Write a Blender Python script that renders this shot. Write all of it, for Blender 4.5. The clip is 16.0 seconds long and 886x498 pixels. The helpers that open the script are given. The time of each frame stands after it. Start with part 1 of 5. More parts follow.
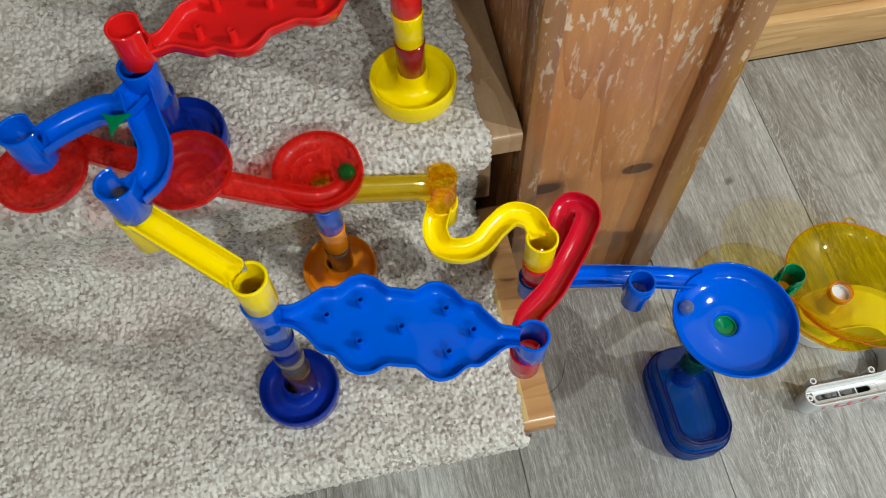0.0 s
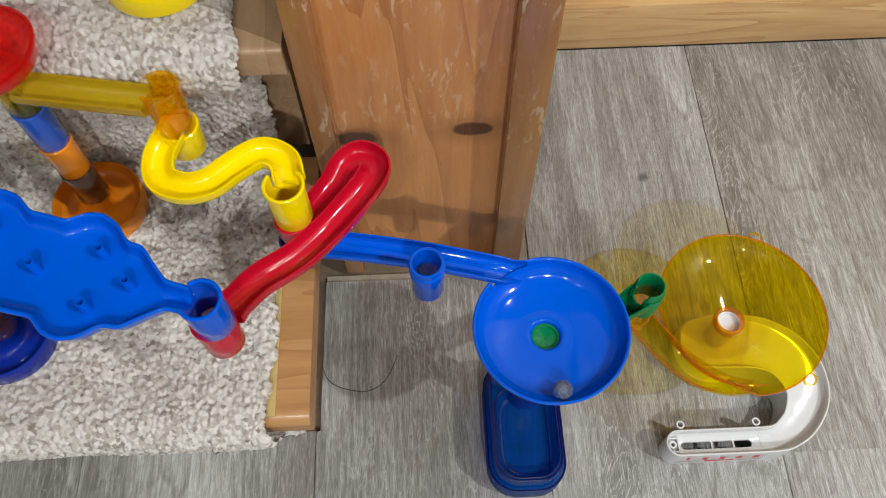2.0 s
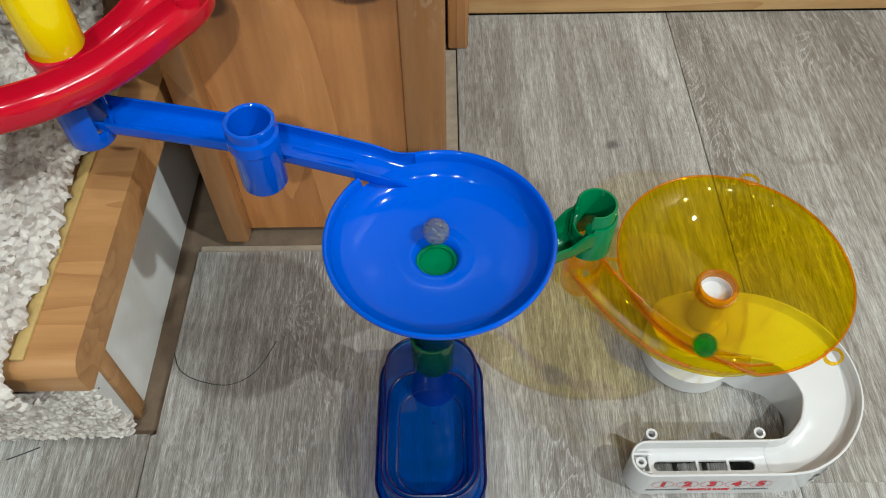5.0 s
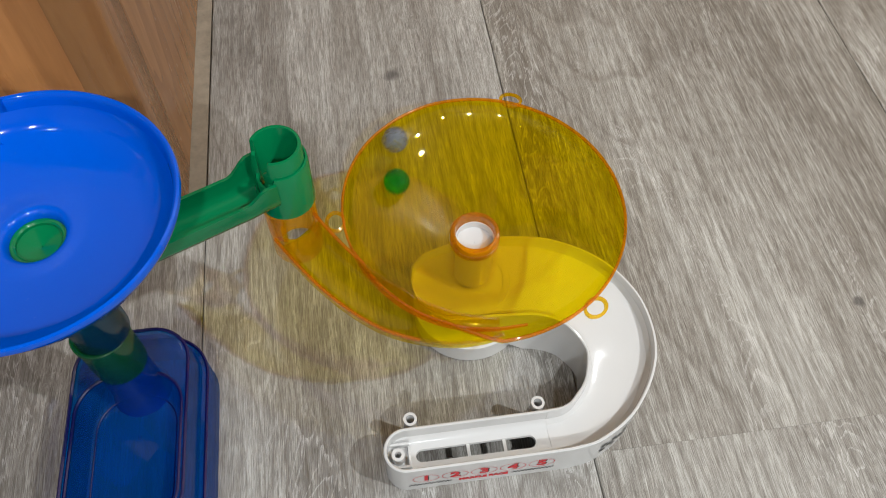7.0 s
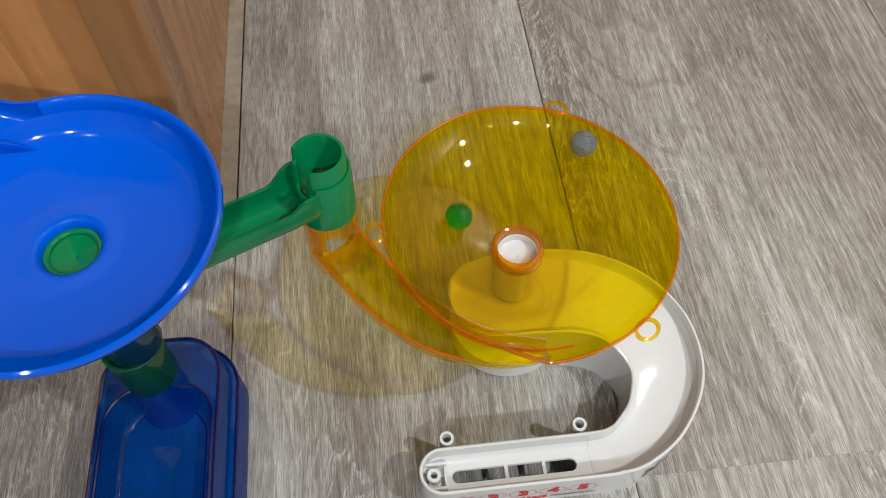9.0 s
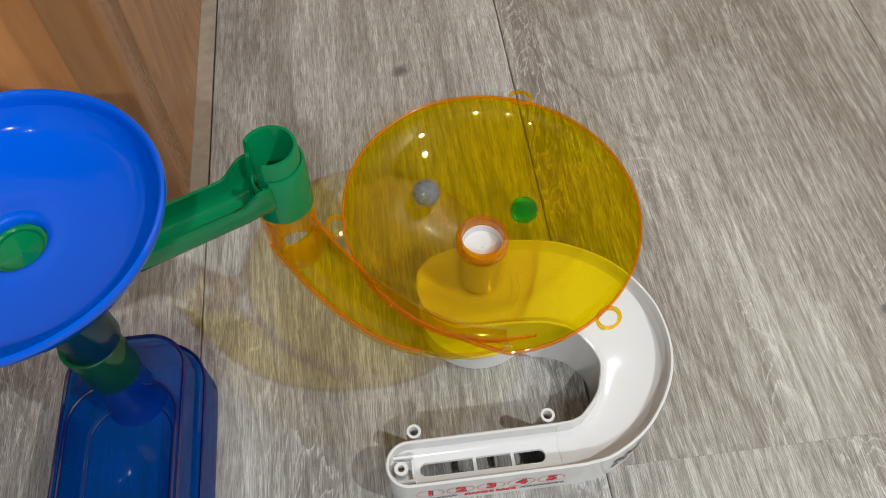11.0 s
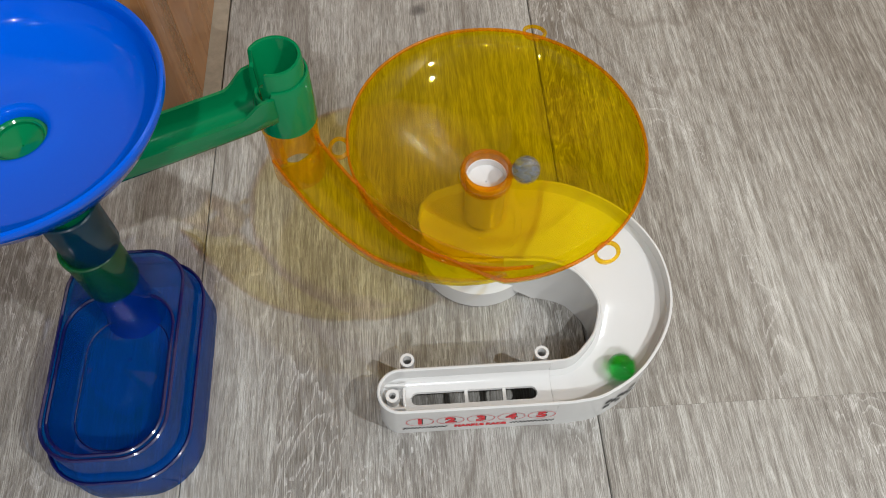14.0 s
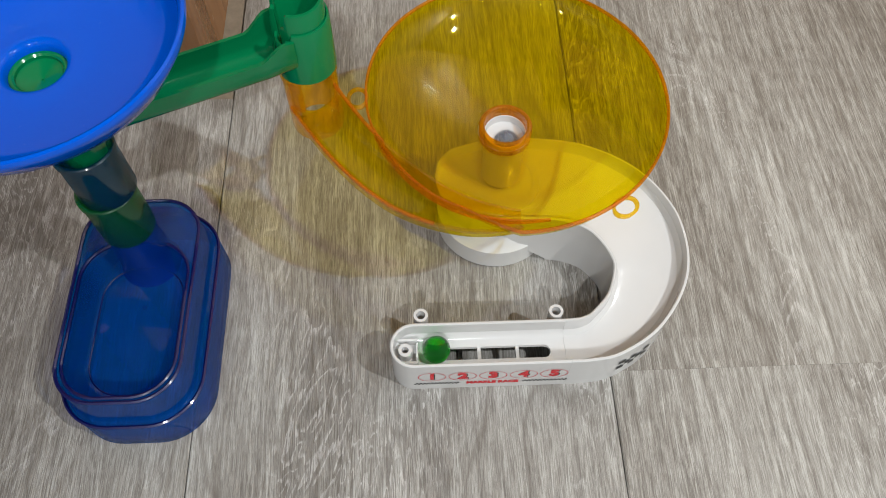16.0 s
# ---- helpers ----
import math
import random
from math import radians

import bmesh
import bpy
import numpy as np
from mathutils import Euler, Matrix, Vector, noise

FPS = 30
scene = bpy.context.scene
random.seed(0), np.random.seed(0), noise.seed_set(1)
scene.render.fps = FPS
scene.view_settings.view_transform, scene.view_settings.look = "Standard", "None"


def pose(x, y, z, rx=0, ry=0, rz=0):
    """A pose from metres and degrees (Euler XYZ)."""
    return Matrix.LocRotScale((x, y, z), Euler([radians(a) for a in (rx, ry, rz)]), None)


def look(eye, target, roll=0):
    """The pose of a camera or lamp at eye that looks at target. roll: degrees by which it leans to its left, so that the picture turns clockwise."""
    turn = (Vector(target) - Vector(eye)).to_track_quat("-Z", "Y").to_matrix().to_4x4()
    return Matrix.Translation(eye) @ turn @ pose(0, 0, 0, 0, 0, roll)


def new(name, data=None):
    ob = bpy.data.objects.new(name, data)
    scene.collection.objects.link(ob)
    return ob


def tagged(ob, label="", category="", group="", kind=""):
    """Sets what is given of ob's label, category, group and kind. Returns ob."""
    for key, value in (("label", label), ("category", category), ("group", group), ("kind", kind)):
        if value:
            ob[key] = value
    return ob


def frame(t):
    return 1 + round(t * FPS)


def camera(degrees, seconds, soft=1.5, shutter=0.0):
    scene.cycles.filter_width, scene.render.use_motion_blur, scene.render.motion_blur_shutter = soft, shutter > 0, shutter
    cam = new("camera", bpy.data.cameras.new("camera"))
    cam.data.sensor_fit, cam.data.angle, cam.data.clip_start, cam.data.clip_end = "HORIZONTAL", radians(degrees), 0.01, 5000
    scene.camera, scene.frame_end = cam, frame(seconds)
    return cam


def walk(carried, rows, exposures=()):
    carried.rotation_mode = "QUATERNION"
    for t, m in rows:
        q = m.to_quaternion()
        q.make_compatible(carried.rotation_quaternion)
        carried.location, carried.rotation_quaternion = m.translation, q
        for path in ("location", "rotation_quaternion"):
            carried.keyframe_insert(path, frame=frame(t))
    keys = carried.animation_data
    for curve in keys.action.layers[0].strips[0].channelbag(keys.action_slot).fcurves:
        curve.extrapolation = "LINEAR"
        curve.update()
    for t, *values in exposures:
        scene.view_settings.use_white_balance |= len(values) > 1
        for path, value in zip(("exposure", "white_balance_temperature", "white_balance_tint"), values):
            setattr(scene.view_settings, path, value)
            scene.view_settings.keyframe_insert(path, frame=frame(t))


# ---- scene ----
K = 0.92   # metres per unit of the plan; all plan numbers below are in plan units
cam = camera(59.7, 16.0, soft=1.0, shutter=0.2)
METRES, EYE, TILT, LEAN, TURN = 0.903 * K, 0.993 * K, -62.5, 1.0, -11.0
ROWS = [
    (0.0, 0.0, 0.0, 0.0, 0.0, -0.0, -0.0),
    (0.5, 0.0701, 0.0124, -0.0084, 0.32, -0.53, -0.23),
    (1.0, 0.1462, 0.0435, -0.0205, 0.59, -0.7, -1.38),
    (1.5, 0.2129, 0.1088, -0.02, 1.56, -0.96, -4.67),
    (2.0, 0.2773, 0.1874, -0.0181, 3.45, -0.4, -7.94),
    (2.5, 0.3136, 0.305, -0.1138, 4.01, 4.3, -9.67),
    (3.0, 0.3471, 0.3905, -0.1565, 3.59, 7.51, -9.94),
    (5.5, 0.4371, 0.4637, -0.154, 4.7, 8.34, -9.4),
    (6.0, 0.5074, 0.5183, -0.1378, 2.78, 7.31, -4.97),
    (6.5, 0.5434, 0.5523, -0.1264, 0.61, 5.99, -3.04),
    (7.0, 0.5404, 0.5635, -0.1201, -0.03, 5.36, -3.43),
    (7.5, 0.5265, 0.5746, -0.1105, 0.04, 5.27, -3.67),
    (8.0, 0.5224, 0.5793, -0.1088, 0.41, 5.16, -4.03),
    (8.5, 0.5188, 0.5788, -0.1105, 0.83, 5.14, -4.62),
    (9.0, 0.522, 0.5816, -0.1097, 0.93, 5.13, -4.69),
    (9.5, 0.5292, 0.5862, -0.1098, 0.92, 5.04, -4.42),
    (10.0, 0.5394, 0.5871, -0.1091, 0.96, 4.88, -3.97),
    (12.5, 0.5498, 0.582, -0.117, 1.28, 4.99, -3.67),
    (13.0, 0.5503, 0.5858, -0.1225, 1.42, 4.39, -4.55),
    (13.5, 0.5538, 0.5928, -0.1313, 1.78, 3.41, -6.07),
    (14.0, 0.5593, 0.5902, -0.1359, 2.26, 2.7, -7.06),
    (14.5, 0.5591, 0.5896, -0.1441, 2.63, 2.41, -7.61),
    (15.0, 0.5612, 0.5894, -0.1484, 2.83, 2.14, -8.05),
    (15.5, 0.5594, 0.59, -0.1511, 2.99, 1.96, -8.38),
    (16.0, 0.5591, 0.5934, -0.1554, 3.08, 1.53, -8.47),
]
walk(cam, [(t, pose(0, 0, EYE, TILT, LEAN, TURN) @ pose(METRES * x, METRES * y, METRES * z, 90 + pitch, roll, yaw)) for t, x, y, z, yaw, pitch, roll in ROWS],
     exposures=[(0.0, 0.03, 6350, 3), (1.5, 0.02, 6350, 5), (2.5, 0.0, 6550, 13), (3.0, 0.02, 6450, 9), (5.5, 0.08, 6200, 4), (6.0, 0.06, 6050, 4), (6.5, 0.02, 6300, 7), (7.2, 0.0, 6500, 10), (16.0, 0.0, 6500, 10)])

# ---- light: recessed ceiling lamps of the room, plus two added fills ----
world = bpy.data.worlds.new("room_air")
world.use_nodes = True
world.node_tree.nodes["Background"].inputs[0].default_value = (0.9, 0.95, 1.0, 1)
world.node_tree.nodes["Background"].inputs[1].default_value = 0.03
scene.world = world


def overhead_light(x, y, watts, size, colour=(0.945, 0.985, 1.0)):
    data = bpy.data.lights.new("overhead_disk_light", "AREA")
    data.shape, data.size, data.energy, data.color = "DISK", size, watts, colour
    ob = new("overhead_disk_light", data)
    ob.matrix_world = look((x, y, 2.33), (x, y, 0))
    return ob


overhead_light(0.55, -1.75, 46, 0.075)
overhead_light(1.90, -0.55, 50, 0.075)
# added fill that brightens the floor at the far right
overhead_light(1.50, 0.22, 9, 0.075)
overhead_light(-0.35, -1.60, 15, 0.075)
overhead_light(1.30, -1.70, 9, 0.075)
# faint added fill from the left, no known lamp there
overhead_light(-0.70, -0.90, 3, 0.075)


# ---- materials ----
class Nodes:
    """Short forms for building a node material."""

    def __init__(self, name):
        self.m = bpy.data.materials.new(name)
        self.m.use_nodes = True
        self.t = self.m.node_tree
        self.out = self.t.nodes["Material Output"]
        self.bsdf = self.t.nodes["Principled BSDF"]

    def add(self, kind, **inputs):
        n = self.t.nodes.new("ShaderNode" + kind)
        for k, v in inputs.items():
            self.put(n.inputs[k.replace("_", " ")], v)
        return n

    def put(self, socket, v):
        if isinstance(v, bpy.types.NodeSocket):
            self.t.links.new(v, socket)
        else:
            socket.default_value = v

    def coords(self, scale=(1, 1, 1), offset=(0, 0, 0), world=True):
        src = self.add("NewGeometry").outputs["Position"] if world else self.add("TexCoord").outputs["Object"]
        return self.add("Mapping", Vector=src, Scale=scale, Location=offset).outputs[0]

    def noise(self, vec, scale, detail=4, rough=0.55, distort=0.0):
        return self.add("TexNoise", Vector=vec, Scale=scale, Detail=detail, Roughness=rough, Distortion=distort).outputs["Fac"]

    def ramp(self, fac, *stops):
        n = self.add("ValToRGB", Fac=fac)
        e = n.color_ramp.elements
        while len(e) < len(stops):
            e.new(0.5)
        for el, (p, c) in zip(e, stops):
            el.position, el.color = p, (*c, 1) if len(c) == 3 else c
        return n.outputs[0]

    def mix(self, fac, a, b, blend="MIX"):
        n = self.t.nodes.new("ShaderNodeMix")
        n.data_type, n.blend_type = "RGBA", blend
        for s, v in ((n.inputs[0], fac), (n.inputs[6], a), (n.inputs[7], b)):
            if isinstance(v, tuple) and len(v) == 3:
                v = (*v, 1)
            self.put(s, v)
        return n.outputs[2]

    def math(self, op, a, b=0.0):
        n = self.t.nodes.new("ShaderNodeMath")
        n.operation = op
        self.put(n.inputs[0], a), self.put(n.inputs[1], b)
        return n.outputs[0]

    def bump(self, height, strength, distance):
        return self.add("Bump", Height=height, Strength=strength, Distance=distance).outputs[0]

    def set(self, **inputs):
        for k, v in inputs.items():
            if isinstance(v, tuple) and len(v) == 3:
                v = (*v, 1)
            self.put(self.bsdf.inputs[k.replace("_", " ")], v)
        return self.m


def plastic(name, colour, rough=0.14, gloss=0.5):
    """Glossy moulded plastic with faint flow marks, dust and rubbed patches."""
    n = Nodes(name)
    v = n.coords()
    blotch = n.noise(v, 28, 3)
    dust = n.noise(v, 420, 2, 0.7)
    col = n.mix(n.math("MULTIPLY", blotch, 0.22), colour, tuple(c * 0.7 for c in colour))
    col = n.mix(n.math("MULTIPLY", n.ramp(dust, (0.66, (0, 0, 0)), (0.8, (1, 1, 1))), 0.03), col, (0.5, 0.5, 0.48))
    r = n.math("ADD", n.math("MULTIPLY", n.noise(v, 90, 4, 0.7), 0.08), rough - 0.06)
    fine = n.bump(n.noise(v, 55, 3), 0.06, 0.0015)
    return n.set(Base_Color=col, Roughness=r, IOR=1.46, Specular_IOR_Level=gloss, Normal=fine, Coat_Weight=0.0)


def clear_plastic(name, tint, body, solid=0.18, rough=0.06, sheen=0.5):
    """Tinted see-through plastic: light passes with the tint, the skin is glossy, a little of it scatters."""
    n = Nodes(name)
    v = n.coords()
    blotch = n.noise(v, 40, 3)
    trans = n.add("BsdfTransparent", Color=n.mix(n.math("MULTIPLY", blotch, 0.3), tint, tuple(c * 0.9 for c in tint)))
    n.set(Base_Color=body, Roughness=0.35)
    base = n.add("MixShader", Fac=solid)
    n.t.links.new(trans.outputs[0], base.inputs[1])
    n.t.links.new(n.bsdf.outputs[0], base.inputs[2])
    bump = n.bump(n.noise(v, 45, 3), 0.035, 0.002)
    gloss = n.add("BsdfGlossy", Color=(1, 1, 1, 1), Roughness=rough, Normal=bump)
    edge = n.math("POWER", n.add("LayerWeight", Blend=0.5, Normal=bump).outputs["Facing"], 3.5)
    skin = n.add("MixShader", Fac=n.math("ADD", n.math("MULTIPLY", edge, sheen), 0.035))
    n.t.links.new(base.outputs[0], skin.inputs[1])
    n.t.links.new(gloss.outputs[0], skin.inputs[2])
    n.t.links.new(skin.outputs[0], n.out.inputs[0])
    return n.m


def pine(name, light, dark, along="Z", rough=0.35, fleck=0.0, knots=()):
    """Varnished pine: growth lines along the board, broad tone, knots and varnish glints put into the colour."""
    n = Nodes(name)
    sc = {"X": (1.2, 14, 14), "Y": (14, 1.2, 14), "Z": (14, 14, 1.2)}[along]
    rnd = n.add("ObjectInfo").outputs["Random"]
    shift = n.add("CombineXYZ", X=n.math("MULTIPLY", rnd, 7.0), Y=n.math("MULTIPLY", rnd, 3.0), Z=n.math("MULTIPLY", rnd, 5.0)).outputs[0]
    base = n.add("VectorMath", Vector=n.add("NewGeometry").outputs["Position"])
    n.put(base.inputs[1], shift)
    v = n.add("Mapping", Vector=base.outputs[0], Scale=sc).outputs[0]
    broad = n.noise(v, 0.9, 3, 0.5, 0.6)
    rings = n.math("FRACT", n.math("MULTIPLY", broad, 9.0))
    fibre = n.noise(v, 9, 4, 0.65)
    tone = n.math("ADD", n.math("MULTIPLY", n.math("POWER", rings, 2.0), 0.34), n.math("MULTIPLY", fibre, 0.7))
    col = n.mix(n.ramp(tone, (0.2, (0, 0, 0)), (0.8, (1, 1, 1))), light, dark)
    # slanted pale flecks colour in the varnish's glints, only higher up
    if fleck:
        fv = n.add("Mapping", Vector=n.add("NewGeometry").outputs["Position"], Rotation=(0.0, radians(-28), 0.0), Scale=(1.0, 1.0, 0.34)).outputs[0]
        f = n.ramp(n.noise(fv, 135, 3, 0.62, 0.5), (0.56, (0, 0, 0)), (0.62, (1, 1, 1)))
        f = n.math("MULTIPLY", f, n.ramp(n.noise(n.coords(), 9, 2), (0.36, (0, 0, 0)), (0.56, (1, 1, 1))))
        up = n.add("SeparateXYZ", Vector=n.add("NewGeometry").outputs["Position"]).outputs["Z"]
        f = n.math("MULTIPLY", f, n.ramp(n.math("MULTIPLY", up, 2.0), (0.42, (0, 0, 0)), (0.62, (1, 1, 1))))
        col = n.mix(n.math("MULTIPLY", f, fleck), col, (0.74, 0.58, 0.42))
    pos = n.add("NewGeometry").outputs["Position"]
    for k in knots:
        d = n.add("VectorMath", Vector=pos)
        d.operation = "SUBTRACT"
        d.inputs[1].default_value = tuple(c * K for c in k[:3])
        sq = n.add("VectorMath", Vector=d.outputs[0])
        sq.operation = "MULTIPLY"
        sq.inputs[1].default_value = k[4]
        ln = n.add("VectorMath", Vector=sq.outputs[0])
        ln.operation = "LENGTH"
        wob = n.math("ADD", ln.outputs["Value"], n.math("MULTIPLY", n.math("SUBTRACT", n.noise(v, 4, 3), 0.5), k[3] * 0.6))
        col = n.mix(n.ramp(n.math("DIVIDE", wob, k[3]), (0.75, (1, 1, 1)), (1.1, (0, 0, 0))), col, (0.035, 0.014, 0.008))
        halo = n.ramp(n.math("DIVIDE", wob, k[3] * 2.4), (0.5, (1, 1, 1)), (1.0, (0, 0, 0)))
        col = n.mix(n.math("MULTIPLY", halo, 0.4), col, tuple(c * 0.6 for c in dark))
    h = n.math("ADD", n.noise(v, 7, 4), n.math("MULTIPLY", n.noise(n.coords(), 60, 3), 0.6))
    return n.set(Base_Color=col, Roughness=n.math("ADD", n.math("MULTIPLY", fibre, 0.2), rough - 0.1), Normal=n.bump(h, 0.35, 0.0012), Coat_Weight=0.15, Coat_Roughness=0.15)


def vinyl_floor():
    """Grey-brown oak print on vinyl planks, each plank with its own cut of the grain."""
    n = Nodes("vinyl_oak")
    rnd = n.add("ObjectInfo").outputs["Random"]
    shift = n.add("CombineXYZ", X=n.math("MULTIPLY", rnd, 9.0), Y=n.math("MULTIPLY", rnd, 31.0), Z=0.0).outputs[0]
    base = n.add("VectorMath", Vector=n.add("NewGeometry").outputs["Position"])
    n.put(base.inputs[1], shift)
    wob = n.add("SeparateColor", Color=n.add("TexNoise", Vector=n.add("Mapping", Vector=base.outputs[0], Scale=(1, 0.35, 1)).outputs[0], Scale=26.0, Detail=2.0).outputs["Color"]).outputs[0]
    warp = n.add("VectorMath", Vector=base.outputs[0])
    n.put(warp.inputs[1], n.add("CombineXYZ", X=n.math("MULTIPLY", n.math("SUBTRACT", wob, 0.5), 0.006), Y=0.0, Z=0.0).outputs[0])
    long = n.add("Mapping", Vector=warp.outputs[0], Scale=(1, 0.055, 1)).outputs[0]
    mid = n.add("Mapping", Vector=warp.outputs[0], Scale=(1, 0.24, 1)).outputs[0]
    hair = n.add("Mapping", Vector=warp.outputs[0], Scale=(1, 0.035, 1)).outputs[0]
    streak = n.noise(long, 260, 6, 0.8)
    fine = n.noise(hair, 1700, 3, 0.8)
    pores = n.noise(n.add("Mapping", Vector=warp.outputs[0], Scale=(1, 0.040, 1)).outputs[0], 1900, 2, 0.6)
    patch = n.noise(mid, 9, 3, 0.55, 0.4)
    tone = n.math("ADD", n.math("MULTIPLY", streak, 0.75), n.math("MULTIPLY", n.math("SUBTRACT", patch, 0.5), 0.42))
    tone = n.math("ADD", tone, n.math("ADD", n.math("MULTIPLY", n.math("SUBTRACT", fine, 0.5), 0.42), 0.115))
    col = n.ramp(tone, (0.34, (0.120, 0.103, 0.086)), (0.45, (0.235, 0.214, 0.187)), (0.54, (0.37, 0.352, 0.318)), (0.66, (0.57, 0.56, 0.525)))
    col = n.mix(n.math("MULTIPLY", rnd, 0.2), col, (0.40, 0.40, 0.40))
    dark = n.math("MULTIPLY", n.ramp(pores, (0.53, (0, 0, 0)), (0.56, (1, 1, 1))), n.ramp(patch, (0.3, (1, 1, 1)), (0.7, (0.35, 0.35, 0.35))))
    cath = n.noise(n.add("Mapping", Vector=warp.outputs[0], Scale=(1, 0.17, 1)).outputs[0], 8, 2, 0.45, 0.5)
    band = n.math("FRACT", n.math("ADD", n.math("MULTIPLY", cath, 8.0), n.math("MULTIPLY", streak, 0.35)))
    band = n.math("MULTIPLY", n.ramp(band, (0.0, (1, 1, 1)), (0.10, (0.75, 0.75, 0.75)), (0.7, (0, 0, 0))), n.ramp(n.noise(mid, 5, 2), (0.44, (0, 0, 0)), (0.6, (1, 1, 1))))
    col = n.mix(n.math("MULTIPLY", band, 0.52), col, (0.17, 0.150, 0.128))
    col = n.mix(n.math("MULTIPLY", dark, 0.68), col, (0.095, 0.080, 0.066))
    grow = n.math("FRACT", n.math("ADD", n.math("MULTIPLY", n.noise(n.add("Mapping", Vector=warp.outputs[0], Scale=(1, 0.15, 1)).outputs[0], 6, 3, 0.5, 0.7), 15.0), n.math("MULTIPLY", fine, 0.22)))
    grow = n.math("MULTIPLY", n.ramp(grow, (0.0, (0.3, 0.3, 0.3)), (0.06, (1, 1, 1)), (0.16, (0.25, 0.25, 0.25)), (0.34, (0, 0, 0))), n.ramp(n.noise(mid, 7, 2), (0.40, (0.12, 0.12, 0.12)), (0.60, (1, 1, 1))))
    col = n.mix(n.math("MULTIPLY", grow, 0.55), col, (0.12, 0.100, 0.082))
    spot = n.ramp(n.noise(mid, 13, 3, 0.6, 0.8), (0.50, (0, 0, 0)), (0.62, (1, 1, 1)))
    lines = n.ramp(n.math("FRACT", n.math("MULTIPLY", n.noise(mid, 16, 4, 0.62, 1.6), 16.0)), (0.70, (0, 0, 0)), (0.88, (1, 1, 1)))
    white = n.math("MULTIPLY", n.math("MULTIPLY", spot, lines), n.ramp(fine, (0.42, (0, 0, 0)), (0.56, (1, 1, 1))))
    col = n.mix(n.math("MULTIPLY", white, 0.40), col, (0.76, 0.74, 0.72))
    pos = n.add("NewGeometry").outputs["Position"]
    for x, y, r in ((0.525, 0.539, 0.008), (0.880, 0.61, 0.006), (0.835, 0.27, 0.006)):
        d = n.add("VectorMath", Vector=pos)
        d.operation = "SUBTRACT"
        d.inputs[1].default_value = (x * K, y * K, 0)
        ln = n.add("VectorMath", Vector=d.outputs[0])
        ln.operation = "LENGTH"
        w = n.math("ADD", ln.outputs["Value"], n.math("MULTIPLY", n.math("SUBTRACT", n.noise(n.coords(), 70, 3), 0.5), 0.014))
        col = n.mix(n.ramp(n.math("DIVIDE", w, r), (0.3, (0.75, 0.75, 0.75)), (1.3, (0, 0, 0))), col, (0.06, 0.055, 0.055))
    h = n.math("ADD", n.math("MULTIPLY", streak, 0.7), fine)
    return n.set(Base_Color=col, Roughness=n.math("ADD", n.math("MULTIPLY", streak, 0.25), 0.27), Normal=n.bump(h, 0.22, 0.0008), IOR=1.45)


def carpet_mat():
    """Flecked beige loop pile."""
    n = Nodes("loop_pile")
    v = n.coords()
    cell = n.add("TexVoronoi", Vector=v, Scale=290.0)
    fleck = n.add("SeparateColor", Color=cell.outputs["Color"]).outputs[0]
    broad = n.noise(v, 9, 3)
    col = n.ramp(fleck, (0.0, (0.20, 0.155, 0.12)), (0.14, (0.38, 0.325, 0.275)), (0.4, (0.52, 0.475, 0.420)), (0.75, (0.68, 0.635, 0.575)))
    col = n.mix(n.ramp(broad, (0.35, (0.32, 0.32, 0.32)), (0.65, (0, 0, 0))), col, (0.50, 0.42, 0.36))
    hair = n.noise(v, 900, 2, 0.7)
    return n.set(Base_Color=n.mix(n.math("MULTIPLY", hair, 0.3), col, (0.36, 0.32, 0.29)), Roughness=0.95, Normal=n.bump(hair, 0.6, 0.001), Sheen_Weight=0.1)


def plain(name, colour, rough=0.7, spots=0.25, scale=30):
    n = Nodes(name)
    v = n.coords()
    f = n.math("MULTIPLY", n.ramp(n.noise(v, scale, 5, 0.65), (0.35, (0, 0, 0)), (0.7, (1, 1, 1))), spots)
    return n.set(Base_Color=n.mix(f, colour, tuple(c * 0.6 for c in colour)), Roughness=rough, Normal=n.bump(n.noise(v, scale * 6, 3), 0.25, 0.001))


def marble_glass(name, tint, veins=None, clear=1.0):
    n = Nodes(name)
    n.set(Base_Color=tint, Roughness=0.02, IOR=1.5, Transmission_Weight=clear)
    if veins:
        v = n.coords((60, 60, 200), world=False)
        f = n.ramp(n.noise(v, 1.2, 3, 0.5, 1.5), (0.45, (0, 0, 0)), (0.62, (1, 1, 1)))
        n.set(Transmission_Weight=n.math("SUBTRACT", clear, n.math("MULTIPLY", f, clear * 0.75)), Base_Color=n.mix(f, tint, veins))
    return n.m


BLUE = plastic("blue_plastic", (0.0, 0.088, 0.60), 0.10, 0.36)
NAVY = plastic("navy_plastic", (0.004, 0.022, 0.26), 0.12)
MIDBLUE = plastic("mid_blue_plastic", (0.02, 0.09, 0.48))
YELLOW = plastic("yellow_plastic", (0.95, 0.70, 0.0))
RED = plastic("red_plastic", (0.75, 0.012, 0.012))
DARKRED = plastic("dark_red_plastic", (0.27, 0.004, 0.013))
CRIMSON = plastic("crimson_plastic", (0.52, 0.004, 0.022), 0.14)
GREEN = plastic("green_plastic", (0.001, 0.170, 0.058))
ORANGE = plastic("orange_plastic", (0.85, 0.26, 0.008))
WHITE = plastic("white_plastic", (0.62, 0.61, 0.60))
YCLEAR = clear_plastic("clear_yellow_plastic", (0.96, 0.845, 0.05), (0.90, 0.66, 0.0), 0.03, 0.03)
YEDGE = clear_plastic("amber_edge_plastic", (1.0, 0.63, 0.02), (0.85, 0.36, 0.0), 0.16, 0.03)
